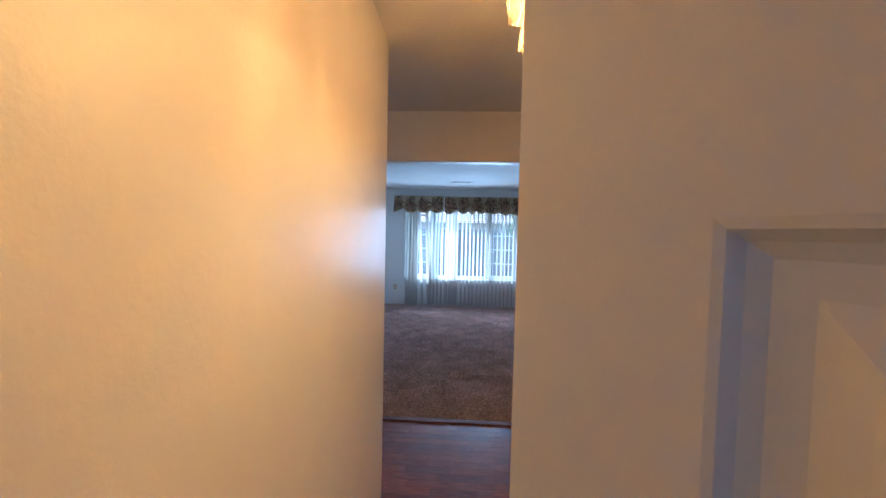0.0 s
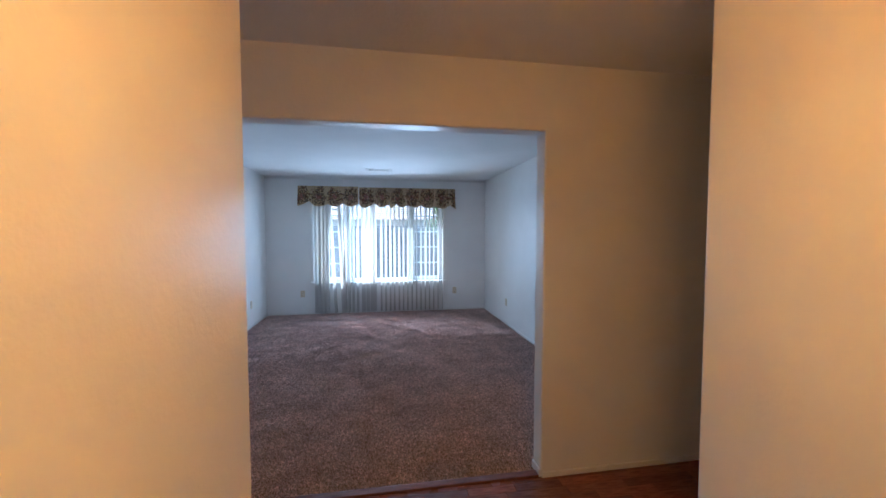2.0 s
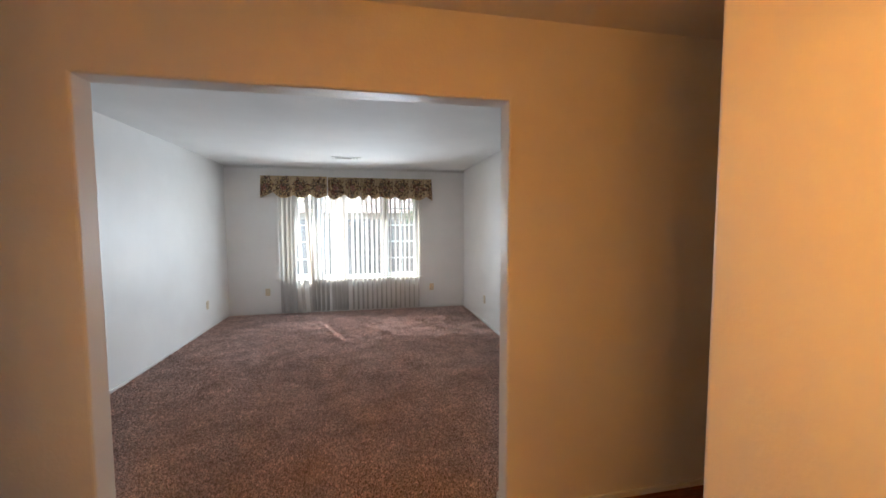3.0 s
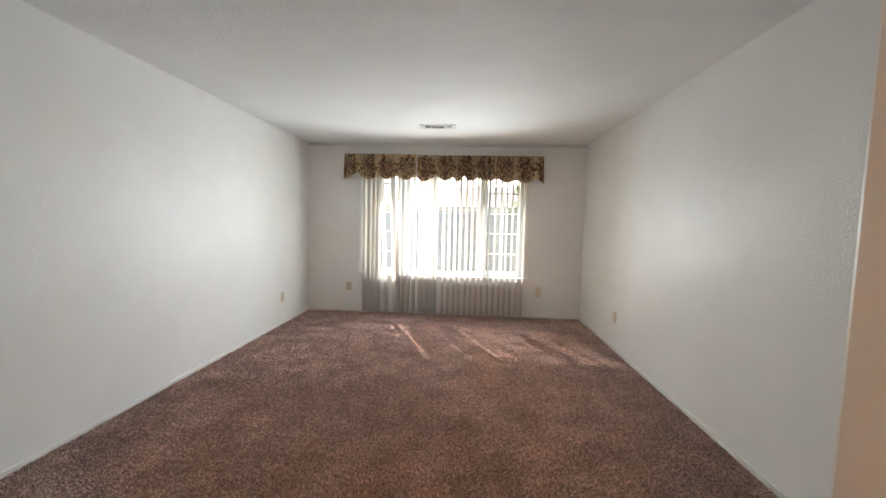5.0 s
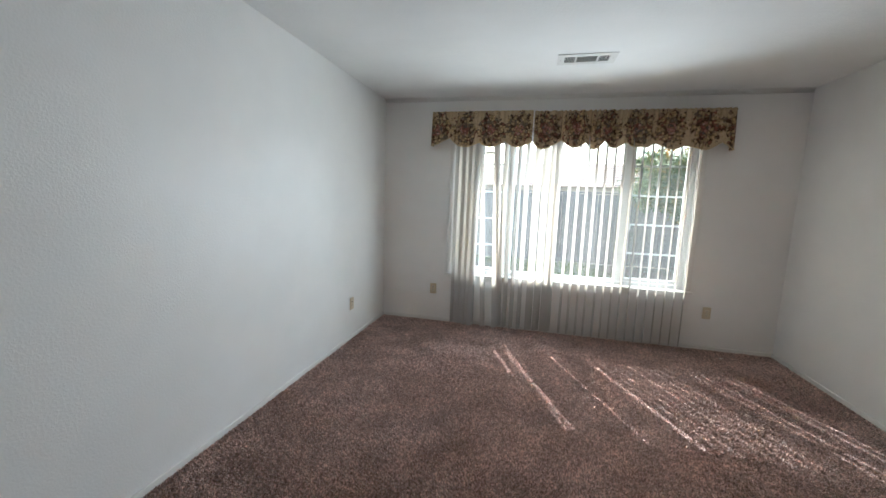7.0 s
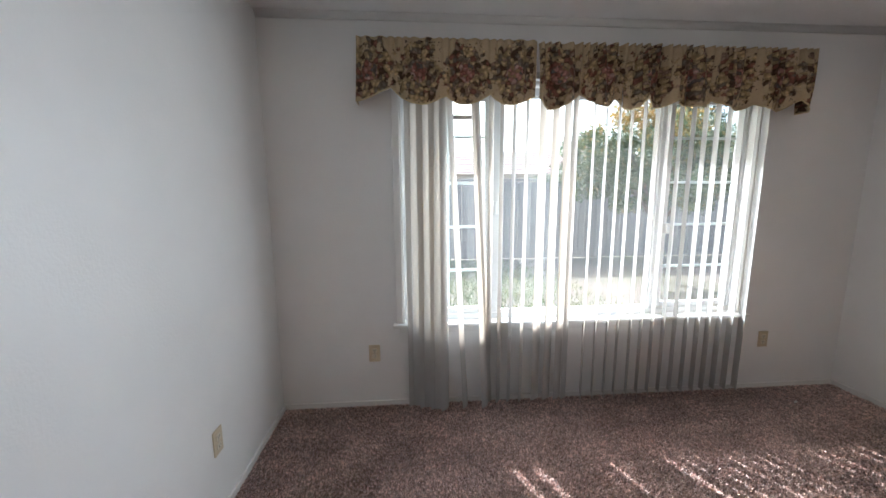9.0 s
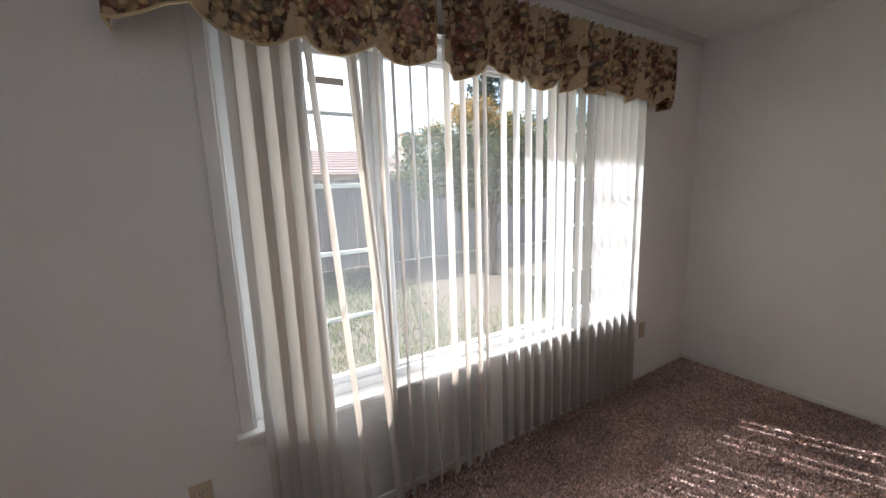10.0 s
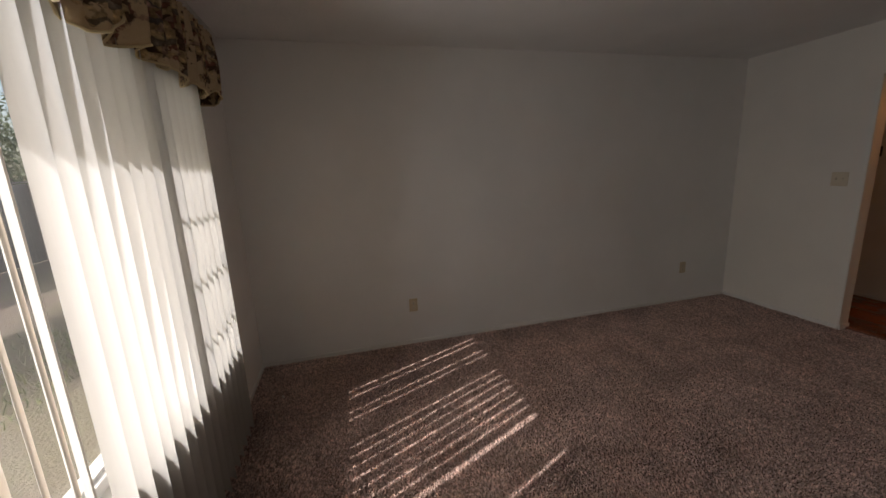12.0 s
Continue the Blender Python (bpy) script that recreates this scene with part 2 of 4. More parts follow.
def floral_material():
    n = Nodes("floral_chintz")
    warp = n.add("ShaderNodeTexNoise")
    warp.inputs["Scale"].default_value = 16
    n.link(n.co, warp.inputs["Vector"])
    vm = n.add("ShaderNodeVectorMath")
    vm.operation = "MULTIPLY_ADD"
    vm.inputs[1].default_value = (0.03, 0.03, 0.03)
    n.link(warp.outputs["Color"], vm.inputs[0])
    n.link(n.co, vm.inputs[2])
    n.co = vm.outputs[0]
    weave = n.mix(n.noise(26, 3), (0.46, 0.34, 0.20), (0.63, 0.50, 0.32))
    sep = n.add("ShaderNodeSeparateXYZ")
    n.link(n.co, sep.inputs[0])

    def calc(how, a, b):
        m = n.add("ShaderNodeMath")
        m.operation = how
        for sock, v in zip(m.inputs, (a, b)):
            if isinstance(v, (int, float)):
                sock.default_value = v
            else:
                n.link(v, sock)
        return m.outputs[0]

    # one bouquet to each scallop, 0.272 m apart
    across = calc("MULTIPLY", calc("SUBTRACT", calc("FRACT", calc("DIVIDE", calc("SUBTRACT", sep.outputs[0], 0.8), 0.272), 0), 0.5), 0.272)
    up = calc("SUBTRACT", sep.outputs[2], 2.1)
    d = calc("ADD", calc("POWER", calc("ABSOLUTE", calc("DIVIDE", across, 0.138), 0), 2), calc("POWER", calc("ABSOLUTE", calc("DIVIDE", up, 0.17), 0), 2))
    d = calc("ADD", d, calc("MULTIPLY", calc("SUBTRACT", n.noise(22, 4), 0.5), 3.6))
    bouquet = n.ramp(d, [(0.84, (1, 1, 1)), (1.0, (0, 0, 0))])
    heart = n.ramp(calc("ADD", calc("ADD", calc("POWER", calc("ABSOLUTE", calc("DIVIDE", across, 0.06), 0), 2), calc("POWER", calc("ABSOLUTE", calc("DIVIDE", up, 0.07), 0), 2)), calc("MULTIPLY", n.noise(40, 2), 0.8)), [(0.9, (1, 1, 1)), (1.0, (0, 0, 0))])
    petal_d = n.voronoi(44, "F1", (1, 0.2, 1))
    petal_c = n.voronoi(44, "F1", (1, 0.2, 1), "Color")
    leaves = n.ramp(petal_c, [(0.0, (0.085, 0.05, 0.035)), (0.26, (0.20, 0.165, 0.125)), (0.38, (0.60, 0.43, 0.22)), (0.54, (0.27, 0.11, 0.08)), (0.64, (0.56, 0.41, 0.22)), (0.78, (0.42, 0.28, 0.20))])
    roses = n.ramp(petal_c, [(0.0, (0.50, 0.24, 0.19)), (0.35, (0.30, 0.115, 0.09)), (0.48, (0.56, 0.36, 0.29)), (0.62, (0.15, 0.14, 0.13)), (0.74, (0.50, 0.33, 0.17))])
    for r in (leaves, roses):
        r.node.color_ramp.interpolation = "CONSTANT"
    hue = n.mix(heart, leaves, roses)
    shade = n.mix(1.0, hue, n.ramp(petal_d, [(0.1, (1.2, 1.2, 1.2)), (0.6, (0.55, 0.55, 0.55))]), "MULTIPLY")
    veins = n.mix(1.0, shade, n.ramp(n.noise(90, 3), [(0.35, (0.65, 0.65, 0.65)), (0.65, (1.2, 1.2, 1.2))]), "MULTIPLY")
    c = n.mix(bouquet, weave, veins)
    sprig = n.ramp(n.voronoi(48, "F1", (1, 0.2, 1)), [(0.20, (1, 1, 1)), (0.28, (0, 0, 0))])
    keep = n.ramp(n.noise(13, 2), [(0.50, (0, 0, 0)), (0.56, (1, 1, 1))])
    c = n.mix(n.mix(1.0, sprig, keep, "MULTIPLY"), c, (0.085, 0.065, 0.045))
    n.color(c)
    n.set(0.75, 0, 0.2)
    n.bump(n.noise(420, 2), 0.2, 0.002)
    n.translucent((0.42, 0.28, 0.12), 0.12)
    return n.m


FLORAL = floral_material()
PIPING = plain("hem_piping", (0.60, 0.48, 0.27), 0.7)


def leaf_material(name, stops, amount=0.25):
    n = Nodes(name)
    g = n.add("ShaderNodeNewGeometry")
    c = n.ramp(g.outputs["Random Per Island"], stops)
    n.color(c)
    n.set(0.55, 0, 0.35)
    n.translucent(c, amount)
    return n.m


LEAF = leaf_material("shrub_leaves", [(0, (0.035, 0.06, 0.025)), (0.6, (0.075, 0.11, 0.045)), (0.85, (0.13, 0.15, 0.06)), (1, (0.30, 0.19, 0.06))])
AMBER = leaf_material("amber_leaves", [(0, (0.10, 0.11, 0.035)), (0.5, (0.30, 0.20, 0.05)), (1, (0.46, 0.25, 0.06))])
NEEDLE = leaf_material("conifer_needles", [(0, (0.03, 0.05, 0.035)), (1, (0.07, 0.10, 0.06))], 0.1)
FARLEAF = leaf_material("far_leaves", [(0, (0.05, 0.075, 0.035)), (1, (0.11, 0.14, 0.065))], 0.15)
GRASS = leaf_material("grass_blades", [(0, (0.06, 0.10, 0.025)), (0.7, (0.12, 0.16, 0.05)), (1, (0.26, 0.23, 0.10))], 0.2)


def soil_material():
    n = Nodes("lawn_soil")
    c = n.mix(n.ramp(n.noise(0.45, 4), [(0.42, (0, 0, 0)), (0.6, (1, 1, 1))]), (0.15, 0.12, 0.10), (0.11, 0.115, 0.06))
    c = n.mix(n.noise(14, 5), c, (0.19, 0.155, 0.13))
    n.color(c)
    n.set(0.95, 0, 0.1)
    n.bump(n.noise(40, 4), 0.6, 0.03)
    return n.m


SOIL = soil_material()
ROOFTILE = wood_material("clay_roof_tile", (0.38, 0.25, 0.20), (0.45, 0.31, 0.26), (0.52, 0.38, 0.32), 0.85, (3, 3, 3))
CONCRETE = plain("concrete", (0.36, 0.35, 0.33), 0.9, 0, 0.2, 3, 0.5)


# ---- mesh helpers ----
def box(bm, x0, y0, z0, x1, y1, z1, bevel=0.0, segments=2):
    v = [bm.verts.new((x, y, z)) for z in (z0, z1) for y in (y0, y1) for x in (x0, x1)]
    f = [bm.faces.new([v[i] for i in q]) for q in ((0, 2, 3, 1), (4, 5, 7, 6), (0, 1, 5, 4), (2, 6, 7, 3), (0, 4, 6, 2), (1, 3, 7, 5))]
    if bevel:
        edges = list({e for q in f for e in q.edges})
        bmesh.ops.bevel(bm, geom=edges, offset=bevel, segments=segments, affect="EDGES", profile=0.5)
    return bm


def block(x0, y0, z0, x1, y1, z1, bevel=0.0, segments=2):
    return box(bmesh.new(), x0, y0, z0, x1, y1, z1, bevel, segments)


def lathe(bm, profile, n=24, at=(0, 0, 0)):
    rings = []
    for r, z in profile:
        rings.append([bm.verts.new((at[0] + r * math.cos(2 * math.pi * i / n), at[1] + r * math.sin(2 * math.pi * i / n), at[2] + z)) for i in range(n)])
    for a, b in zip(rings, rings[1:]):
        for i in range(n):
            bm.faces.new((a[i], a[(i + 1) % n], b[(i + 1) % n], b[i]))
    bm.faces.new(list(reversed(rings[0])))
    bm.faces.new(rings[-1])
    return bm


def tube(bm, points, radius, n=8):
    rings = []
    pts = [Vector(p) for p in points]
    for i, p in enumerate(pts):
        d = (pts[min(i + 1, len(pts) - 1)] - pts[max(i - 1, 0)]).normalized()
        side = d.cross(Vector((0, 0, 1)))
        side = side.normalized() if side.length > 1e-3 else Vector((1, 0, 0))
        up = side.cross(d)
        r = radius[i] if isinstance(radius, (list, tuple)) else radius
        rings.append([bm.verts.new(p + side * r * math.cos(2 * math.pi * k / n) + up * r * math.sin(2 * math.pi * k / n)) for k in range(n)])
    for a, b in zip(rings, rings[1:]):
        for k in range(n):
            bm.faces.new((a[k], a[(k + 1) % n], b[(k + 1) % n], b[k]))
    bm.faces.new(list(reversed(rings[0])))
    bm.faces.new(rings[-1])
    return bm


def mesh_of(name, bm, material, smooth=False):
    me = bpy.data.meshes.new(name)
    bmesh.ops.recalc_face_normals(bm, faces=bm.faces)
    bm.to_mesh(me)
    bm.free()
    me.materials.append(material)
    if smooth:
        for p in me.polygons:
            p.use_smooth = True
    return me


def part(name, bm, material, parent, label="", smooth=False):
    o = new(name, mesh_of(name, bm, material, smooth))
    o.parent = parent
    if label:
        o["label"] = label
    return o


def structure(name, bm, material, label, category, smooth=False):
    return tagged(new(name, mesh_of(name, bm, material, smooth)), label, category, kind="structure")


def base(name, label, category, m=None, group="", kind=""):
    o = new(name)
    if m is not None:
        o.matrix_basis = m
    o.empty_display_size = 0.1
    return tagged(o, label, category, group, kind)


def quads(name, co, material):
    """A mesh of loose quads, from an array of shape (n, 4, 3)."""
    n = len(co)
    me = bpy.data.meshes.new(name)
    me.vertices.add(n * 4)
    me.vertices.foreach_set("co", co.astype(np.float32).ravel())
    me.loops.add(n * 4)
    me.loops.foreach_set("vertex_index", np.arange(n * 4, dtype=np.int32))
    me.polygons.add(n)
    me.polygons.foreach_set("loop_start", np.arange(0, n * 4, 4, dtype=np.int32))
    me.update(calc_edges=True)
    me.materials.append(material)
    return me


# ---- the house: floors, walls, ceilings ----
W, BACK, H = 3.955, 8.02, 2.44          # living room: width, window wall, height
DIV0, DIV1 = 3.123, 3.247               # wall between hall and living room
OPL, OPR, OPH = 1.145, 2.92, 2.058      # opening in it
HALLY = 2.09                            # hall's other wall
VL, VR, FRONT = 1.635, 2.988, -0.34     # vestibule

structure("floor_1", block(-0.1, DIV0 + 0.05, -0.16, W + 0.1, BACK + 0.02, -0.012), BACKING, "brown carpet backing under the living room pile", "carpet floor")
structure("floor_2", block(-1.4, FRONT - 0.15, -0.16, 6.2, DIV0 + 0.05, -0.006), JOINT, "dark joints under the reddish laminate hall floor", "floor")

bm = bmesh.new()
box(bm, -0.12, BACK, -0.16, 0.80, BACK + 0.15, 2.7)
box(bm, 3.15, BACK, -0.16, W + 0.12, BACK + 0.15, 2.7)
box(bm, 0.80, BACK, -0.16, 3.15, BACK + 0.15, 0.545)
box(bm, 0.80, BACK, 2.06, 3.15, BACK + 0.15, 2.7)
structure("wall_north", bm, WALL, "off-white textured drywall with a wide window opening", "wall")
structure("wall_west", block(-0.12, DIV1, -0.16, 0.0, BACK, 2.7), WALL, "off-white textured drywall side wall of the living room", "wall")
structure("wall_east", block(W, DIV1, -0.16, W + 0.12, BACK, 2.7), WALL, "off-white textured drywall side wall of the living room", "wall")


def divider():
    """The wall with the wide opening; rounded corners at the opening."""
    out = [(-1.4, 2.6), (-1.4, 0), (OPL, 0), (OPL, OPH), (OPR, OPH), (OPR, 0), (6.2, 0), (6.2, 2.6)]
    bm = bmesh.new()
    lo = [bm.verts.new((x, DIV0, z)) for x, z in out]
    f = bm.faces.new(lo)
    up = bmesh.ops.extrude_face_region(bm, geom=[f])
    bmesh.ops.translate(bm, vec=(0, DIV1 - DIV0, 0), verts=[g for g in up["geom"] if isinstance(g, bmesh.types.BMVert)])
    bmesh.ops.recalc_face_normals(bm, faces=bm.faces)
    rim = []
    for e in bm.edges:
        (a, b) = (v.co for v in e.verts)
        if abs(a.y - b.y) < 1e-5 and OPL - 0.01 <= min(a.x, b.x) and max(a.x, b.x) <= OPR + 0.01 and max(a.z, b.z) < OPH + 0.01 and max(a.z, b.z) > 0.1:
            rim.append(e)
    bmesh.ops.bevel(bm, geom=rim, offset=0.012, segments=3, affect="EDGES", profile=0.5)
    bmesh.ops.triangulate(bm, faces=[q for q in bm.faces if len(q.verts) > 4])
    return bm


structure("wall_divider", divider(), HALL, "painted drywall around a wide cased-less opening", "wall")
structure("wall_hall_left", block(-1.4, FRONT, -0.1, VL, HALLY, 2.6, 0.012), HALL, "warm lit satin painted drywall with a rounded corner", "wall")
structure("wall_hall_right", block(VR, FRONT, -0.1, 6.2, HALLY, 2.6, 0.012), HALL, "warm lit satin painted drywall with a rounded corner", "wall")
structure("wall_hall_end_1", block(-1.55, HALLY - 0.3, -0.1, -1.4, DIV1, 2.6), HALL, "plain drywall end of the hall", "wall")
structure("wall_hall_end_2", block(6.2, HALLY - 0.3, -0.1, 6.35, DIV1, 2.6), HALL, "plain drywall end of the hall", "wall")
DL, DR = 1.655, 2.525                   # front doorway
bm = bmesh.new()
box(bm, -1.4, FRONT - 0.15, -0.1, DL, FRONT, 2.6)
box(bm, DR, FRONT - 0.15, -0.1, 6.2, FRONT, 2.6)
box(bm, DL, FRONT - 0.15, 2.06, DR, FRONT, 2.6)
structure("wall_front", bm, HALL, "painted entry wall around the front doorway", "wall")

structure("ceiling_1", block(0, DIV1, H, W, BACK, H + 0.1), CEIL, "white lightly textured living room ceiling", "ceiling")
structure("ceiling_2", block(-1.4, FRONT, H, 6.2, DIV0, H + 0.1), CEIL, "lightly textured hall ceiling in warm lamp light", "ceiling")


def cove(p0, p1, inward, r=0.035):
    """A soft rounded joint between wall and ceiling."""
    bm = bmesh.new()
    d = Vector(inward)
    rows = []
    for p in (p0, p1):
        p = Vector(p)
        rows.append([bm.verts.new(p + d * (r * (1 - math.sin(a))) - Vector((0, 0, r * (1 - math.cos(a))))) for a in [math.pi / 2 * k / 6 for k in range(7)]] + [bm.verts.new(p)])
    n = len(rows[0])
    for k in range(n):
        bm.faces.new((rows[0][k], rows[0][(k + 1) % n], rows[1][(k + 1) % n], rows[1][k]))
    bm.faces.new(rows[0])
    bm.faces.new(list(reversed(rows[1])))
    return bm


structure("trim_1", cove((0.001, BACK - 0.001, H - 0.001), (W - 0.001, BACK - 0.001, H - 0.001), (0, -1, 0)), TRIM, "rounded plaster joint above the window", "trim", True)

# baseboards, low and thin
BB = 0.03


def baseboard(name, x0, y0, x1, y1, h=BB):
    return structure(name, block(x0, y0, -0.01, x1, y1, h, 0.003), TRIM, "low painted wooden baseboard", "baseboard")


baseboard("baseboard_1", 0.012, BACK - 0.012, W - 0.012, BACK)
baseboard("baseboard_2", 0.0, DIV1, 0.012, BACK)
baseboard("baseboard_3", W - 0.012, DIV1, W, BACK)
baseboard("baseboard_4", OPR + 0.002, DIV1, W - 0.012, DIV1 + 0.012)
baseboard("baseboard_5", 0.012, DIV1, OPL - 0.002, DIV1 + 0.012)
baseboard("baseboard_6", OPR + 0.002, DIV0 - 0.012, 6.2, DIV0, 0.032)
baseboard("baseboard_7", -1.4, DIV0 - 0.012, OPL - 0.002, DIV0, 0.032)
baseboard("baseboard_8", OPR - 0.010, DIV0 + 0.004, OPR + 0.001, DIV1 - 0.004, 0.04)
baseboard("baseboard_9", VR + 0.01, HALLY, 6.2, HALLY + 0.012, 0.032)
baseboard("baseboard_10", -1.4, HALLY, VL - 0.01, HALLY + 0.012, 0.032)

# wooden strip where laminate and carpet meet
bm = block(OPL + 0.002, DIV0 + 0.0, -0.01, OPR - 0.012, DIV0 + 0.055, 0.012, 0.005)
structure("threshold", bm, REDWOOD, "dark reddish wooden strip between laminate and carpet", "threshold")


# ---- carpet pile ----
def carpet_pile():
    rng = np.random.default_rng(3)
    y0 = DIV0 + 0.05
    step = 0.0102
    gx, gy = np.meshgrid(np.arange(0.008, W - 0.008, step), np.arange(y0, BACK - 0.008, step))
    x = np.clip(gx.ravel() + rng.uniform(-0.5, 0.5, gx.size) * step, 0.006, W - 0.006)
    y = np.clip(gy.ravel() + rng.uniform(-0.5, 0.5, gx.size) * step, y0, BACK - 0.006)
    keep = (y > DIV1 + 0.01) | ((x > OPL + 0.01) & (x < OPR - 0.015))
    x, y = x[keep], y[keep]
    n = len(x)
    def soft(step, seed):
        """Smooth random field over the room, with bumps about one step wide."""
        g = np.random.default_rng(seed).uniform(0, 1, (int(5 / step) + 3, int(6 / step) + 3))
        u, v = x / step, (y - y0) / step
        i, j = u.astype(int), v.astype(int)
        fu, fv = u - i, v - j
        fu, fv = fu * fu * (3 - 2 * fu), fv * fv * (3 - 2 * fv)
        return (g[i, j] * (1 - fu) + g[i + 1, j] * fu) * (1 - fv) + (g[i, j + 1] * (1 - fu) + g[i + 1, j + 1] * fu) * fv

    # tufts lean together in broad patches; the strands of one tuft splay from its foot
    lean = 7.0 * soft(0.55, 1) + 4.0 * soft(0.13, 2) + rng.normal(0, 0.6, n)
    depth = 0.55 * soft(0.03, 4) + 0.25 * soft(0.09, 5) + 0.2 * soft(0.3, 6)
    strands = []
    for k in range(3):
        turn = 2 * np.pi * (k / 3) + rng.uniform(0, 2, n)
        h = 0.0085 + 0.0075 * depth + rng.uniform(-0.0015, 0.002, n)
        reach = rng.uniform(0.0025, 0.0065, n)
        w0, w1 = rng.uniform(0.0022, 0.0032, n), rng.uniform(0.0024, 0.0036, n)
        side = np.stack([-np.sin(turn), np.cos(turn), np.zeros(n)], 1)
        foot = np.stack([x + 0.001 * np.cos(turn), y + 0.001 * np.sin(turn), np.full(n, -0.0125)], 1)
        tip = foot + np.stack([reach * np.cos(turn) + 0.005 * np.cos(lean), reach * np.sin(turn) + 0.005 * np.sin(lean), h], 1)
        tip[:, 0] = np.clip(tip[:, 0], 0.004, W - 0.004)
        tip[:, 1] = np.clip(tip[:, 1], y0, BACK - 0.003)
        strands.append(np.stack([foot - side * w0[:, None], foot + side * w0[:, None], tip + side * w1[:, None], tip - side * w1[:, None]], 1))
    co = np.concatenate(strands)
    return tagged(new("carpet_pile", quads("carpet_pile", co, CARPET)), "mottled brown shag carpet pile, brushed in patches", "carpet", kind="stuff")


carpet_pile()


# ---- window ----
def window():
    top = base("window_1", "white vinyl three-pane window with grilles in both sliders", "window", pose(0, 0, 0), kind="structure")
    x0, x1, z0, z1 = 0.80, 3.15, 0.565, 2.06
    ya, yb = BACK + 0.05, BACK + 0.13
    bm = bmesh.new()
    e = 0.045
    box(bm, x0, ya, z0 - 0.02, x0 + e, yb, z1, 0.004)
    box(bm, x1 - e, ya, z0 - 0.02, x1, yb, z1, 0.004)
    box(bm, x0 + e, ya, z1 - e, x1 - e, yb, z1, 0.004)
    box(bm, x0 + e, ya, z0 - 0.02, x1 - e, yb, z0 + 0.04, 0.004)
    part("window_frame", bm, VINYL, top)
    ML, MR = 1.405, 2.545
    for name, m in (("mullion", ML), ("mullion", MR)):
        part(name, block(m - 0.03, ya + 0.005, z0 + 0.04, m + 0.03, yb - 0.005, z1 - e, 0.004), VINYL, top)
    panes = []
    for a, b in ((x0 + e, ML - 0.03), (ML + 0.03, MR - 0.03), (MR + 0.03, x1 - e)):
        slider = b - a < 0.8
        yo = ya + 0.02
        s = 0.035 if slider else 0.012
        bm = bmesh.new()
        za, zb = z0 + 0.04, z1 - e
        box(bm, a, yo, za, a + s, yo + 0.03, zb, 0.003)
        box(bm, b - s, yo, za, b, yo + 0.03, zb, 0.003)
        box(bm, a + s, yo, za, b - s, yo + 0.03, za + s, 0.003)
        box(bm, a + s, yo, zb - s, b - s, yo + 0.03, zb, 0.003)
        sash = part("sash", bm, VINYL, top)
        g = part("pane", block(a + s, yo + 0.011, za + s, b - s, yo + 0.016, zb - s), GLASS, sash, "clear glass pane")
        g.visible_shadow = False
        if slider:
            for z in (0.895, 1.188, 1.474, 1.765):
                part("muntin", block(a + s, yo + 0.017, z - 0.009, b - s, yo + 0.025, z + 0.009, 0.002), VINYL, sash)
            mx = 1.105 if a < 1.2 else 2.84
            part("muntin", block(mx - 0.009, yo + 0.0255, za + s, mx + 0.009, yo + 0.032, zb - s, 0.002), VINYL, sash)
    bm = block(2.585, ya - 0.018, 1.13, 2.612, ya + 0.02, 1.20, 0.006, 3)
    part("latch", bm, VINYL, top, "white window latch")
    bm = block(1.395, ya - 0.018, 1.27, 1.42, ya + 0.006, 1.36, 0.006, 3)
    part("latch", bm, VINYL, top, "white window latch")
    part("muntin_stub", block(1.12, ya + 0.002, 1.868, 1.262, ya + 0.012, 1.895, 0.003), SOFFIT, top, "loose short piece of grille bar")
    # jamb lining, stool, apron and casing
    for a, b in ((x0 - 0.002, x0 + 0.010), (x1 - 0.010, x1 + 0.002)):
        part("jamb", block(a, BACK - 0.004, z0, b, ya + 0.001, z1, 0.002), TRIM, top)
    part("window_sill", block(0.735, BACK - 0.042, 0.545, 3.205, ya + 0.01, 0.567, 0.006, 3), TRIM, top, "painted wooden sill with a rounded nose")
    part("apron", block(0.775, BACK - 0.012, 0.50, 3.165, BACK, 0.545, 0.003), TRIM, top)
    for a, b in ((0.752, 0.80), (3.15, 3.198)):
        part("casing", block(a, BACK - 0.012, 0.567, b, BACK, 2.11, 0.004), TRIM, top)
    part("casing", block(0.80, BACK - 0.012, 2.062, 3.15, BACK, 2.11, 0.004), TRIM, top)


window()


# ---- vertical blinds ----
def slat_mesh(seed, z0, z1):
    """One curved vinyl vane, hung at its top from x = y = 0, its width along y; a thin sheet."""
    rng = random.Random(seed)
    bm = bmesh.new()
    half, sag, rows = 0.0435, 0.011, 9
    sway, bow, twist = rng.uniform(-0.003, 0.003), rng.uniform(-0.0015, 0.0015), rng.uniform(-0.02, 0.02)
    rings = []
    for i in range(rows + 1):
        u = i / rows
        z = z1 + (z0 - z1) * u
        dx = sway * u + bow * math.sin(math.pi * u)
        tw = twist * u
        ring = []
        for k in range(9):
            w = (k / 4 - 1) * half
            b = sag * (1 - (w / half) ** 2)
            ring.append(bm.verts.new((dx + b * math.cos(tw) - w * math.sin(tw), w * math.cos(tw) + b * math.sin(tw), z)))
        rings.append(ring)
    for a, b in zip(rings, rings[1:]):
        for k in range(8):
            bm.faces.new((a[k], a[k + 1], b[k + 1], b[k]))
    return mesh_of("slat", bm, SLAT, True)


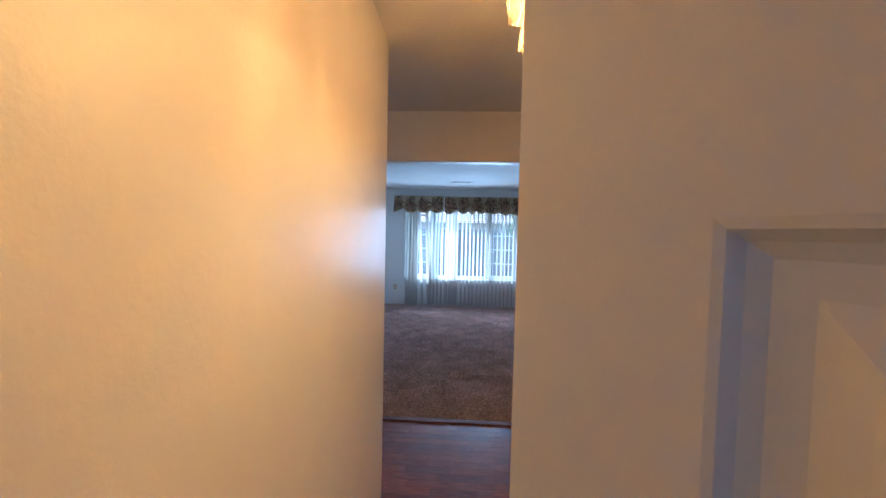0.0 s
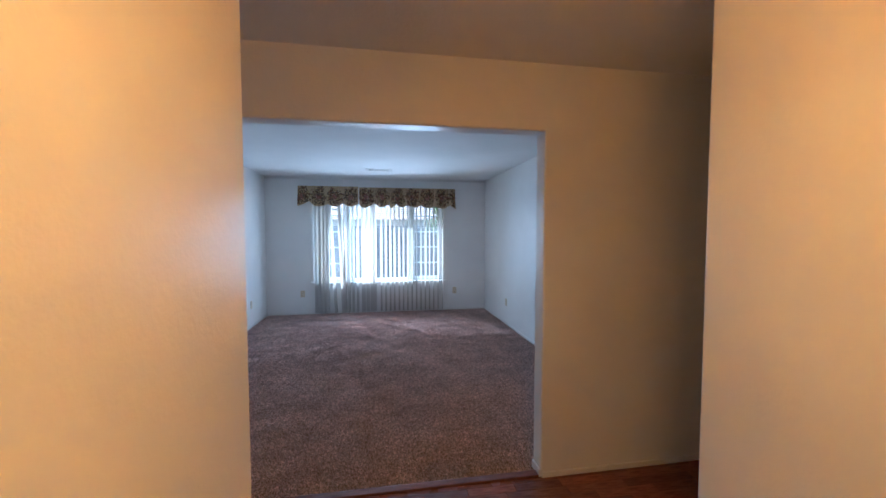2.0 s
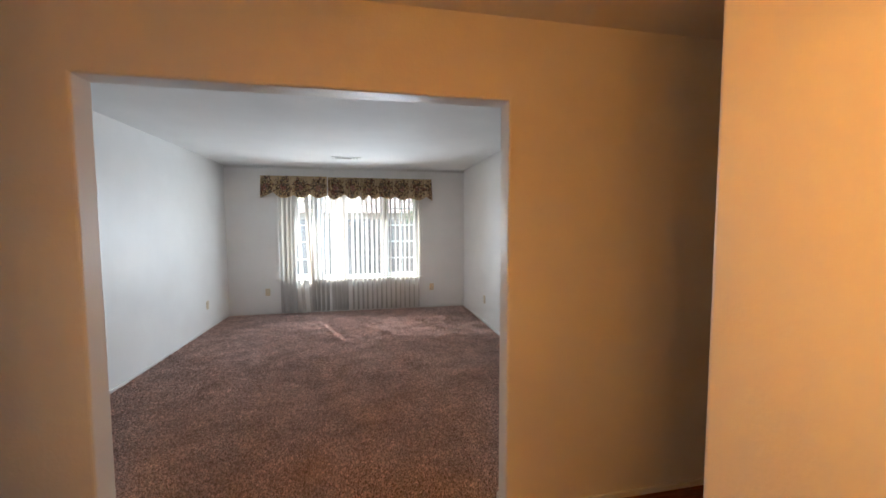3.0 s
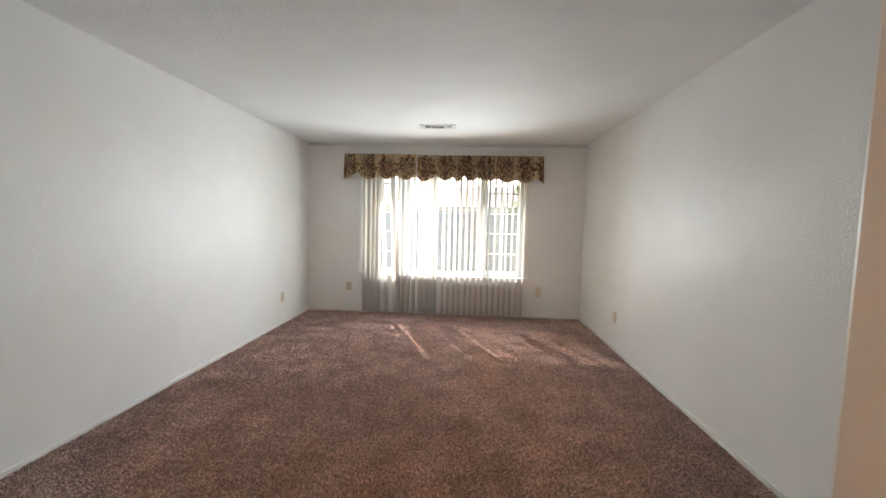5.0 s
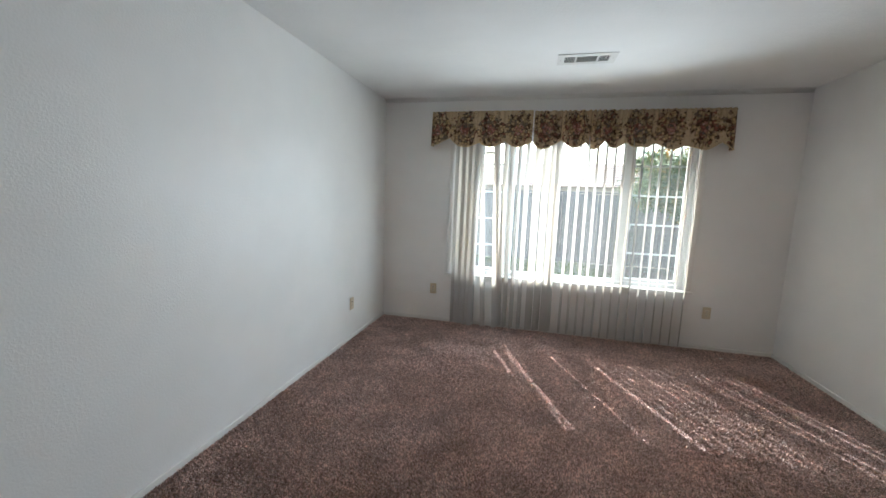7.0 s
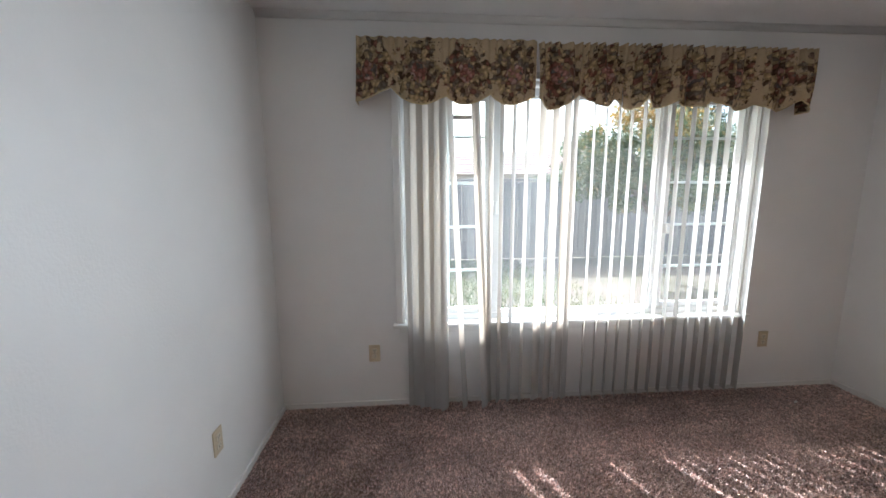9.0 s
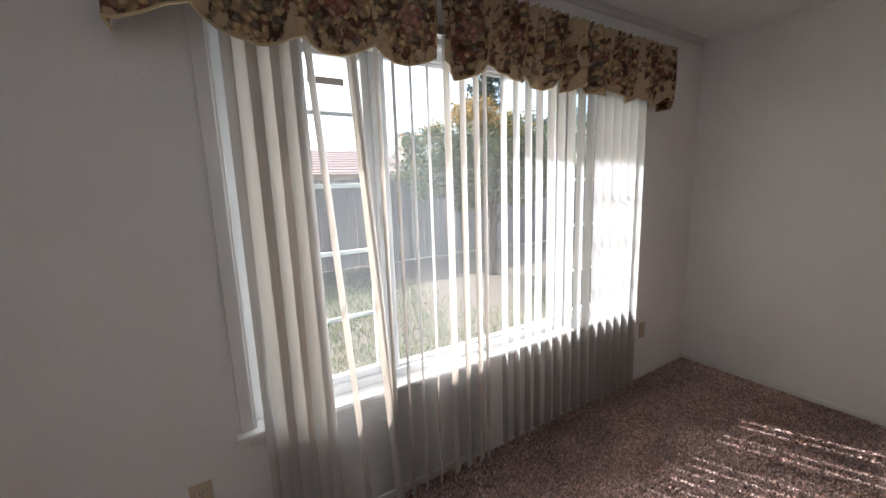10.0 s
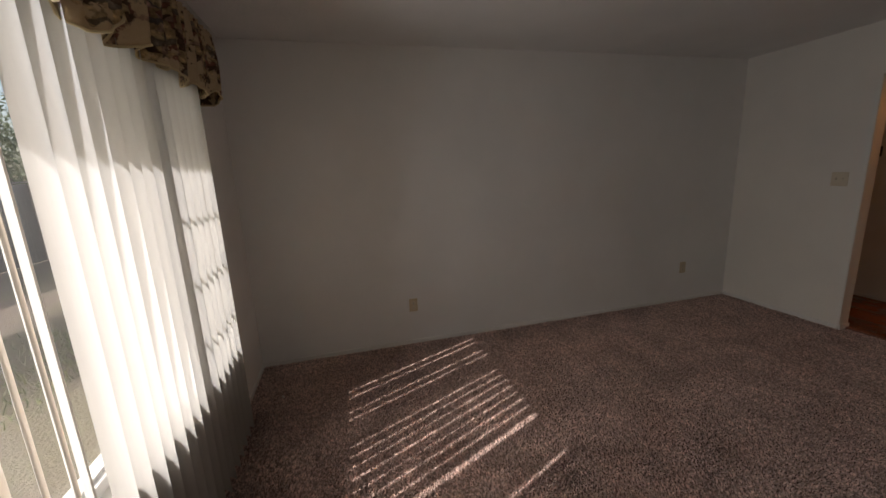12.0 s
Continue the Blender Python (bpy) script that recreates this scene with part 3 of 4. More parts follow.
def blinds():
    Y = 7.955
    top = base("vertical_blinds", "cream vinyl vertical blinds, stacked at one end, some vanes leaning", "blinds", pose(0, 0, 0))
    part("head_rail", block(0.82, Y - 0.02, 2.075, 3.17, Y + 0.022, 2.115, 0.004), ALU, top, "aluminium track behind the valance")
    meshes = [slat_mesh(s, 0.028, 2.07) for s in range(8)]
    rng = random.Random(5)

    def hang(x, turn, lean=0.0, out=0.0):
        o = new("slat", meshes[rng.randrange(8)])
        o.parent = top
        o.matrix_basis = pose(x, Y, 2.07, 0, 0, 0) @ pose(0, 0, 0, -out, -lean, 0) @ pose(0, 0, -2.07, 0, 0, -turn)

    # the stack, nearly closed
    for i, (x, a) in enumerate(((0.858, 38), (0.905, 84), (0.93, 42), (0.975, 82), (1.0, 40), (1.04, 80), (1.06, 36))):
        hang(x, a, 0.0, 0.35 * i)
    hang(1.095, 30, 2.9, 1.6)
    hang(1.245, 38, 2.2, 1.8)
    hang(1.26, 31, 3.0)
    for x, a in ((1.355, 31), (1.42, 29), (1.495, 28), (1.574, 28)):
        hang(x, a)
    for x, a in ((1.674, 52), (1.755, 52), (1.828, 53), (1.876, 46)):
        hang(x, a)
    # the drawn part, all turned alike
    for i in range(15):
        hang(1.991 + 0.0803 * i + rng.uniform(-0.0015, 0.0015), rng.uniform(20.4, 21.4))


blinds()


# ---- valance ----
def valance(name, label, hem, x0, x1, top_z, ends, folds, seed):
    rng = random.Random(seed)
    yf = 7.885
    root = base(name, label, "valance", pose(0, 0, 0), "window valances")

    def hem_z(x):
        for (xa, za), (xb, zb) in zip(hem, hem[1:]):
            if xa <= x <= xb:
                if za < zb:
                    return za + (zb - za) * (1 - math.cos(math.pi / 2 * (x - xa) / (xb - xa)))
                return zb + (za - zb) * (1 - math.cos(math.pi / 2 * (xb - x) / (xb - xa)))
        return hem[0][1] if x < hem[0][0] else hem[-1][1]

    phase = [rng.uniform(0, 6.28) for _ in range(4)]

    def fold(x, v):
        """v: 0 at the hem, 1 at the top; pleats gather tightly at the top and open below."""
        amount = folds(x)
        big = math.sin(31 * x + phase[0] + 1.2 * math.sin(7 * x + phase[1]))
        fine = math.sin(118 * x + phase[2] + 2 * math.sin(23 * x))
        return amount * (0.030 * (1 - v) ** 0.6 * big + 0.014 * fine * (0.3 + v))

    nx, nz = int((x1 - x0) / 0.008), 16
    cols = []
    if ends[0]:
        cols += [(x0, d) for d in (0.12, 0.08, 0.04)]
    cols += [(x0 + (x1 - x0) * i / nx, 0) for i in range(nx + 1)]
    if ends[1]:
        cols += [(x1, d) for d in (0.04, 0.08, 0.12)]
    bm = bmesh.new()
    grid, edge = [], []
    for x, d in cols:
        zb = hem_z(x)
        flare = 0.018 * max(0.0, 1 - abs(x - x0) / 0.2) if ends[0] else 0
        flare2 = 0.018 * max(0.0, 1 - abs(x - x1) / 0.2) if ends[1] else 0
        row = []
        for k in range(nz + 1):
            v = k / nz
            z = zb + (top_z - zb) * v
            puff = 0.012 * math.sin(math.pi * v)
            y = yf + d - (fold(x, v) + puff if not d else 0.0) + 0.004 * (1 - v)
            xx = x - (flare - flare2) * (1 - v) ** 1.5
            row.append(bm.verts.new((xx, min(y, BACK - 0.002), z)))
        grid.append(row)
        edge.append((row[0].co.x, row[0].co.y - 0.002, row[0].co.z))
    for a, b in zip(grid, grid[1:]):
        for k in range(nz):
            bm.faces.new((a[k], b[k], b[k + 1], a[k + 1]))
    cloth = part("cloth", bm, FLORAL, root, "", True)
    sol = cloth.modifiers.new("thickness", "SOLIDIFY")
    sol.thickness, sol.offset = 0.003, -1
    part("piping", tube(bmesh.new(), edge, 0.0045, 6), PIPING, root, "tan corded hem", True)
    part("rod", block(x0 + 0.01, yf + 0.034, top_z - 0.05, x1 - 0.01, yf + 0.042, top_z - 0.02), TRIM, root, "flat white curtain rod")
    return root


valance("valance", "tan floral chintz valance with scalloped corded hem", [(0.575, 1.936), (0.766, 2.008), (0.908, 1.918), (1.078, 1.961), (1.193, 1.919), (1.334, 1.98), (1.452, 1.919), (1.592, 1.968), (1.60, 1.966)],
        0.582, 1.597, 2.268, (True, False), lambda x: 0.6, 2)
valance("valance", "tan floral chintz valance, bunched and uneven, scalloped corded hem", [(1.60, 1.968), (1.697, 1.902), (1.881, 1.994), (2.0, 1.909), (2.108, 1.974), (2.183, 1.901), (2.266, 1.977), (2.36, 1.919), (2.463, 1.96), (2.63, 1.916), (2.705, 1.963), (2.852, 1.902), (2.959, 1.938), (3.12, 1.902), (3.235, 1.963), (3.366, 1.904)],
        1.612, 3.345, 2.26, (False, True), lambda x: 1.0 + 0.7 * math.exp(-((x - 2.2) / 0.35) ** 2), 7)


# ---- wall plates ----
def outlet_at(m, label="almond duplex outlet with cover plate on the wall"):
    """An electrical outlet; its plate lies in x and z, facing -y."""
    root = base("wall_outlet", label, "outlet", m, "wall outlets")
    part("cover_plate", block(-0.036, -0.006, -0.058, 0.036, 0, 0.058, 0.003, 3), ALMOND, root)
    for z in (-0.02, 0.02):
        r = part("receptacle", block(-0.017, -0.0085, z - 0.0145, 0.017, -0.005, z + 0.0145, 0.003, 3), IVORY, root)
        # slots and hole aren't cut: near-black blocks paint in their shade
        for x in (-0.006, 0.006):
            part("slot", block(x - 0.0012, -0.0089, z - 0.002, x + 0.0012, -0.008, z + 0.007), DARK, r)
        part("ground_hole", block(-0.0025, -0.0089, z - 0.010, 0.0025, -0.008, z - 0.0055), DARK, r)
    bm = lathe(bmesh.new(), [(0.0032, 0), (0.0032, 0.0012), (0.002, 0.0016)], 10)
    bmesh.ops.rotate(bm, matrix=Matrix.Rotation(math.pi / 2, 3, "X"), verts=bm.verts)
    bmesh.ops.translate(bm, vec=(0, -0.006, 0), verts=bm.verts)
    part("screw", bm, STEEL, root)
    return root


first = outlet_at(pose(0.605, BACK, 0.366))
copy_thing(first, pose(3.36, BACK, 0.365))
copy_thing(first, pose(0.0, 7.214, 0.345, 0, 0, 90))
copy_thing(first, pose(W, 6.761, 0.352, 0, 0, -90))
copy_thing(first, pose(W, 3.843, 0.367, 0, 0, -90))


def light_switch():
    root = base("light_switch", "ivory toggle light switch plate beside the opening", "switch", pose(3.079, DIV1, 1.273, 0, 0, 180))
    part("cover_plate", block(-0.057, -0.006, -0.058, 0.057, 0, 0.058, 0.003, 3), IVORY, root)
    for x in (-0.023, 0.023):
        part("toggle", block(x - 0.004, -0.018, -0.004, x + 0.004, -0.005, 0.010, 0.002), IVORY, root)


light_switch()


def thermostat():
    root = base("thermostat", "small dark wall thermostat in the hall", "thermostat", pose(3.45, HALLY, 1.483, 0, 0, 180))
    part("housing", block(-0.035, -0.028, -0.05, 0.035, 0, 0.05, 0.006, 3), CHARCOAL, root)
    part("dial", block(-0.02, -0.031, -0.012, 0.02, -0.027, 0.018, 0.002), DARK, root)


thermostat()


# ---- ceiling vent ----
def ceiling_vent():
    cx, cy, z = 1.963, 7.05, H
    root = base("ceiling_vent", "white enamel three-way ceiling air register", "air vent", pose(cx, cy, z))
    w, d = 0.205, 0.105
    bm = bmesh.new()
    holes = ((-0.155, -0.085), (-0.07, 0.07), (0.085, 0.155))
    iy = 0.055
    box(bm, -w, -d, -0.006, w, -iy, 0.0, 0.002)
    box(bm, -w, iy, -0.006, w, d, 0.0, 0.002)
    xs = [-w] + [v for h in holes for v in h] + [w]
    for a, b in zip(xs[0::2], xs[1::2]):
        box(bm, a, -iy, -0.006, b, iy, 0.0, 0.001)
    part("frame", bm, VENT, root)
    # no duct above: a near-black sheet paints in its shade
    part("backing", block(-0.16, -iy, -0.0008, 0.16, iy, -0.0002), DARK, root, "black sheet with the duct's shade put into its colour")
    for i, (a, b) in enumerate(holes):
        if i == 1:
            for k in range(7):
                y = -iy + 0.012 + k * (2 * iy - 0.024) / 6
                bm = block(a, -0.0032, -0.0006, b, 0.0032, 0.0006)
                o = part("louver", bm, VENT, root)
                o.matrix_basis = pose(0, y, -0.005, 50, 0, 0)
        else:
            for k in range(6):
                x = a + 0.008 + k * (b - a - 0.016) / 5
                bm = block(-0.003, -iy, -0.0006, 0.003, iy, 0.0006)
                o = part("louver", bm, VENT, root)
                o.matrix_basis = pose(x, 0, -0.005, 0, 55 if i == 0 else -40, 0)
    for x in (-0.185, 0.185):
        part("screw", lathe(bmesh.new(), [(0.002, -0.008), (0.004, -0.007), (0.004, -0.006)], 10, (x, 0, 0)), STEEL, root)


ceiling_vent()


def speck():
    bm = bmesh.new()
    rng = random.Random(4)
    for _ in range(5):
        x, y = rng.uniform(-0.012, 0.012), rng.uniform(-0.005, 0.005)
        box(bm, x - 0.007, y - 0.004, 0.0, x + 0.007, y + 0.004, 0.004, 0.001)
    o = new("paper_scrap", mesh_of("paper_scrap", bm, TRIM))
    o.matrix_basis = pose(3.435, 7.80, 0.002, 0, 0, 20)
    tagged(o, "tiny white scrap of paper on the carpet", "litter")


speck()


# ---- entry: door, chandelier ----
def front_door():
    hinge = Vector((2.437, -0.33, 0))
    edge = Vector((2.0643, 0.47, 0))
    d = edge - hinge
    width = d.length
    root = base("door_1", "white six-panel front door standing open into the entry", "door", Matrix.Translation(hinge) @ Matrix.Rotation(math.atan2(d.y, d.x), 4, "Z"), kind="structure")
    # the leaf lies along x from the hinge; the face towards the camera's side is +y
    t, st = 0.044, 0.128
    lo, hi = 0.008, 2.035
    mid0, mid1 = width / 2 - 0.05, width / 2 + 0.05
    rows = ((0.22, 0.78), (0.93, 1.512), (1.63, 1.90))
    ya, yb = -t, 0.0
    bm = bmesh.new()
    box(bm, 0, ya, lo, st, yb, hi)
    box(bm, width - st, ya, lo, width, yb, hi)
    box(bm, mid0, ya, lo, mid1, yb, hi)
    part("stiles", bm, DOOR, root)
    zs = [lo] + [v for r in rows for v in r] + [hi]
    bm = bmesh.new()
    for a, b in zip(zs[0::2], zs[1::2]):
        for xa, xb in ((st, mid0), (mid1, width - st)):
            box(bm, xa, ya, a, xb, yb, b)
    part("rails", bm, DOOR, root)
    for xa, xb in ((st, mid0), (mid1, width - st)):
        for za, zb in rows:
            bm = bmesh.new()
            # sloping moulding down to a sunk field, then a raised middle
            loops = ((0.0, 0.0), (0.004, 0.001), (0.008, 0.006), (0.014, 0.010), (0.026, 0.011), (0.042, 0.005), (0.046, 0.003))
            for s, face in ((1, yb), (-1, ya)):
                prev = None
                for inset, depth in loops:
                    y = face - s * depth
                    ring = [bm.verts.new(p) for p in ((xa + inset, y, za + inset), (xb - inset, y, za + inset), (xb - inset, y, zb - inset), (xa + inset, y, zb - inset))]
                    if prev:
                        for k in range(4):
                            bm.faces.new((prev[k], prev[(k + 1) % 4], ring[(k + 1) % 4], ring[k]))
                    prev = ring
                bm.faces.new(prev)
            part("panel", bm, DOOR, root)
    for s, y in ((1, yb), (-1, ya - 0.0)):
        bm = lathe(bmesh.new(), [(0.032, 0), (0.032, 0.004), (0.012, 0.008), (0.012, 0.03), (0.024, 0.04), (0.027, 0.052), (0.020, 0.063), (0.004, 0.066)], 20)
        bmesh.ops.rotate(bm, matrix=Matrix.Rotation(-s * math.pi / 2, 3, "X"), verts=bm.verts)
        bmesh.ops.translate(bm, vec=(width - 0.065, y, 0.95), verts=bm.verts)
        part("door_knob", bm, BRASS, root, "polished brass knob", True)
    for z in (0.25, 1.0, 1.8):
        part("hinge", lathe(bmesh.new(), [(0.006, -0.045), (0.006, 0.045)], 10, (-0.006, 0.004, z)), BRASS, root, "brass hinge")
    # frame of the doorway
    fr = base("trim_2", "white painted front door frame", "door frame", pose(0, 0, 0), kind="structure")
    for a, b in ((DL, DL + 0.02), (DR - 0.02, DR)):
        part("jamb", block(a, FRONT - 0.15, 0, b, FRONT + 0.003, 2.06, 0.002), TRIM, fr)
    part("head", block(DL + 0.02, FRONT - 0.15, 2.04, DR - 0.02, FRONT + 0.003, 2.06, 0.002), TRIM, fr)


front_door()


def chandelier():
    cx, cy = 2.31, 1.08
    root = base("chandelier", "polished brass chandelier with lit faceted frosted glass shades", "chandelier", pose(cx, cy, 0))
    part("canopy", lathe(bmesh.new(), [(0.065, 2.44), (0.065, 2.432), (0.045, 2.41), (0.012, 2.40), (0.008, 2.395)], 24), BRASS, root, "", True)
    part("rod", lathe(bmesh.new(), [(0.007, 2.200), (0.007, 2.40)], 12), BRASS, root, "", True)
    part("hub", lathe(bmesh.new(), [(0.004, 1.985), (0.012, 1.992), (0.016, 2.005), (0.05, 2.030), (0.062, 2.065), (0.05, 2.100), (0.028, 2.130), (0.018, 2.170), (0.03, 2.190), (0.012, 2.210)], 24), BRASS, root, "turned brass hub", True)
    count = 5
    for i in range(count):
        a = 2 * math.pi * i / count + 0.95
        c, s = math.cos(a), math.sin(a)
        arm = part("arm", tube(bmesh.new(), [(c * r, s * r, z) for r, z in ((0.045, 2.065), (0.075, 2.055), (0.10, 2.070), (0.118, 2.100), (0.12, 2.130))], 0.006, 8), BRASS, root, "curved brass arm", True)
        part("socket", lathe(bmesh.new(), [(0.02, 2.148), (0.024, 2.130), (0.022, 2.105), (0.014, 2.098)], 16, (c * 0.12, s * 0.12, 0)), BRASS, arm, "brass socket cup", True)
        # six-sided bell, its rim cut into points, wall 3 mm thick
        bm = bmesh.new()
        n = 12
        prof = ((0.024, 0.055), (0.040, 0.03), (0.058, -0.02), (0.070, -0.075), (0.066, -0.11))
        rings = []
        for inner in (0, 1):
            for r, z in (prof if not inner else tuple(reversed(prof))):
                ring = []
                for k in range(n):
                    rr = (r - 0.003 * inner) * (1.0 if k % 2 == 0 else 0.90)
                    zz = z - (0.009 if (k % 2 == 0 and z < -0.1) else 0.0)
                    ring.append(bm.verts.new((rr * math.cos(2 * math.pi * k / n), rr * math.sin(2 * math.pi * k / n), zz)))
                rings.append(ring)
        for p, q in zip(rings, rings[1:]):
            for k in range(n):
                bm.faces.new((p[k], p[(k + 1) % n], q[(k + 1) % n], q[k]))
        sh = part("shade", bm, SHADE, arm, "faceted frosted glass shade")
        sh.matrix_basis = pose(c * 0.125, s * 0.125, 2.080) @ Matrix.Rotation(a, 4, "Z") @ pose(0, 0, 0, 0, -14, 0)
        part("bulb", lathe(bmesh.new(), [(0.008, 2.095), (0.014, 2.080), (0.021, 2.055), (0.022, 2.040), (0.015, 2.022), (0.004, 2.017)], 14, (c * 0.127, s * 0.127, 0)), BULB, arm, "lit candle bulb", True)
        d = bpy.data.lights.new("bulb_light", "POINT")
        d.energy, d.color, d.shadow_soft_size = 0.95, (1.0, 0.46, 0.095), 0.004
        o = new("bulb_light", d)
        o.location = (cx + c * 0.127, cy + s * 0.127, 2.0)


chandelier()


# ---- outdoors ----
GZ = -0.15
structure("ground", block(-600, -600, -1.0, 600, 600, GZ), SOIL, "dry lawn and bare soil around the house", "ground")
structure("roof_eave", block(-3, BACK + 0.15, 2.36, 7.5, BACK + 0.70, 2.39), SOFFIT, "painted boards under the eave", "eave")
structure("roof_1", block(-3, -1.6, 2.7, 7.5, BACK + 0.74, 2.85), ROOFTILE, "plain roof over the house", "roof")
# unseen slabs added before the front door, to cut the daylight entering there
structure("daylight_block_top", block(0.4, -4.2, 2.5, 4.4, -1.6, 2.65), SOFFIT, "unseen slab added before the front door to block daylight", "roof")
structure("daylight_block_front", block(0.4, -4.2, GZ, 4.4, -4.05, 2.2), STUCCO, "unseen wall added to limit daylight through the front door", "wall")
structure("daylight_block_side", block(0.25, -4.2, GZ, 0.4, -0.5, 2.5), STUCCO, "unseen side wall added to block daylight at the front door", "wall")
structure("daylight_block_side_2", block(4.4, -4.2, GZ, 4.55, -0.5, 2.5), STUCCO, "unseen side wall added to block daylight at the front door", "wall")
structure("fascia", block(-3, BACK + 0.70, 2.302, 7.5, BACK + 0.74, 2.70), SOFFIT, "painted fascia board along the eave", "fascia")
structure("wall_outside_1", block(-3, BACK + 0.002, GZ, -0.12, BACK + 0.15, 2.7), STUCCO, "stucco outside wall", "wall")
structure("wall_outside_2", block(W + 0.12, BACK + 0.002, GZ, 7.5, BACK + 0.15, 2.7), STUCCO, "stucco outside wall", "wall")


def fence(name, x, y, turn, count):
    root = base(name, "weathered grey wooden board fence", "fence", pose(x, y, GZ, 0, 0, turn), "garden fences")
    rng = random.Random(int(x * 10 + y))
    boards = [mesh_of("board", block(0, -0.009, 0.02, 0.138, 0.009, 1.75 + rng.uniform(-0.02, 0.02), 0.002, 1), FENCE) for _ in range(5)]
    for i in range(count):
        o = new("board", boards[rng.randrange(5)])
        o.parent = root
        o.matrix_basis = pose(i * 0.142, rng.uniform(-0.004, 0.004), 0, 0, rng.uniform(-0.4, 0.4), 0)
    for z in (0.35, 1.45):
        part("rail", block(0, 0.012, z, count * 0.142, 0.05, z + 0.09, 0.004), FENCE, root)
    part("cap_rail", block(0, -0.03, 1.775, count * 0.142, 0.05, 1.81, 0.004), FENCE, root)
    for k in range(int(count * 0.142 / 2.4) + 1):
        part("post", block(k * 2.4, 0.055, 0, k * 2.4 + 0.09, 0.145, 1.77, 0.004), FENCE, root)


fence("board_fence", -7.0, 14.0, 0, 130)
fence("board_fence", 11.46, 14.0, -90, 45)


def leaf_cloud(rng, centres, radii, per, size, flat=0.6):
    """Loose leaves on the shells of many small clumps."""
    out = []
    for c, r in zip(centres, radii):
        n = per
        d = rng.normal(0, 1, (n, 3))
        d /= np.linalg.norm(d, axis=1)[:, None]
        p = c + d * (r * rng.uniform(0.45, 1.05, (n, 1))) * np.array([1, 1, 0.8])
        u = rng.normal(0, 1, (n, 3))
        u /= np.linalg.norm(u, axis=1)[:, None]
        v = np.cross(u, d + rng.normal(0, 0.5, (n, 3)))
        v /= np.linalg.norm(v, axis=1)[:, None] + 1e-6
        s = size * rng.uniform(0.6, 1.3, (n, 1))
        out.append(np.stack([p - u * s, p - v * s * flat * 0.5, p + u * s, p + v * s * flat * 0.5], 1))
    return np.concatenate(out)


def shrub_tree():
    rng = np.random.default_rng(11)
    root = base("garden_tree", "round leafy garden tree with amber-tinged top", "tree", pose(5.0, 11.8, GZ))
    bm = tube(bmesh.new(), [(0, 0, -0.05), (0.03, 0.02, 0.4), (0.0, -0.02, 0.9), (0.05, 0.0, 1.5)], [0.10, 0.075, 0.065, 0.05], 10)
    trunk = part("trunk", bm, BARK, root, "", True)
    for k in range(7):
        a = k * 0.9
        part("limb", tube(bmesh.new(), [(0.02, 0, 0.85 + 0.06 * k), (0.35 * math.cos(a), 0.35 * math.sin(a), 1.3 + 0.08 * k), (0.8 * math.cos(a), 0.8 * math.sin(a), 1.75 + 0.1 * k)], [0.04, 0.028, 0.012], 7), BARK, trunk, "", True)
    centres, radii = [], []
    for _ in range(150):
        d = rng.normal(0, 1, 3)
        d /= np.linalg.norm(d)
        r = rng.uniform(0.5, 1.0)
        centres.append(np.array([1.62 * d[0] * r, 1.3 * d[1] * r, 2.05 + 0.9 * d[2] * r]))
        radii.append(rng.uniform(0.18, 0.36))
    low = [(c, r) for c, r in zip(centres, radii) if c[2] <= 2.5]
    high = [(c, r) for c, r in zip(centres, radii) if c[2] > 2.5]
    o = new("crown", quads("crown", leaf_cloud(rng, [c for c, _ in low], [r for _, r in low], 210, 0.045), LEAF))
    o.parent = root
    o = new("amber_crown", quads("amber_crown", leaf_cloud(rng, [c for c, _ in high], [r for _, r in high], 210, 0.045), AMBER))
    o.parent = root
    o["label"] = "amber new leaves on top"


shrub_tree()


def conifer(x, y, height, seed):
    rng = np.random.default_rng(seed)
    root = base("conifer", "tall dark conifer beyond the fence", "tree", pose(x, y, GZ), "trees beyond the fence")
    part("trunk", tube(bmesh.new(), [(0, 0, 0), (0.05, 0, height * 0.5), (0, 0, height)], [0.22, 0.13, 0.02], 8), BARK, root, "", True)
    centres, radii = [], []
    for k in range(46):
        z = height * (0.2 + 0.8 * k / 46)
        reach = (height - z) * 0.26 + 0.25
        for j in range(5):
            a = rng.uniform(0, 6.28)
            for f in (0.45, 0.95):
                rr = reach * f * rng.uniform(0.7, 1.1)
                centres.append(np.array([rr * math.cos(a), rr * math.sin(a), z - 0.25 * rr]))
                radii.append(0.16 + 0.2 * (1 - k / 46))
    o = new("crown", quads("crown", leaf_cloud(rng, centres, radii, 26, 0.14, 0.5), NEEDLE))
    o.parent = root


conifer(15.6, 25.5, 10.8, 3)


def broad_tree(x, y, z, r, seed, label):
    rng = np.random.default_rng(seed)
    root = base("broadleaf_tree", label, "tree", pose(x, y, GZ), "trees beyond the fence")
    part("trunk", tube(bmesh.new(), [(0, 0, 0), (0.1, 0, z * 0.5), (0, 0, z)], [0.2, 0.15, 0.06], 8), BARK, root, "", True)
    centres, radii = [], []
    for _ in range(60):
        d = rng.normal(0, 1, 3)
        d /= np.linalg.norm(d)
        centres.append(np.array([d[0] * r, d[1] * r, z + 0.75 * d[2] * r]))
        radii.append(r * rng.uniform(0.22, 0.42))
    o = new("crown", quads("crown", leaf_cloud(rng, centres, radii, 60, r * 0.055), FARLEAF))
    o.parent = root


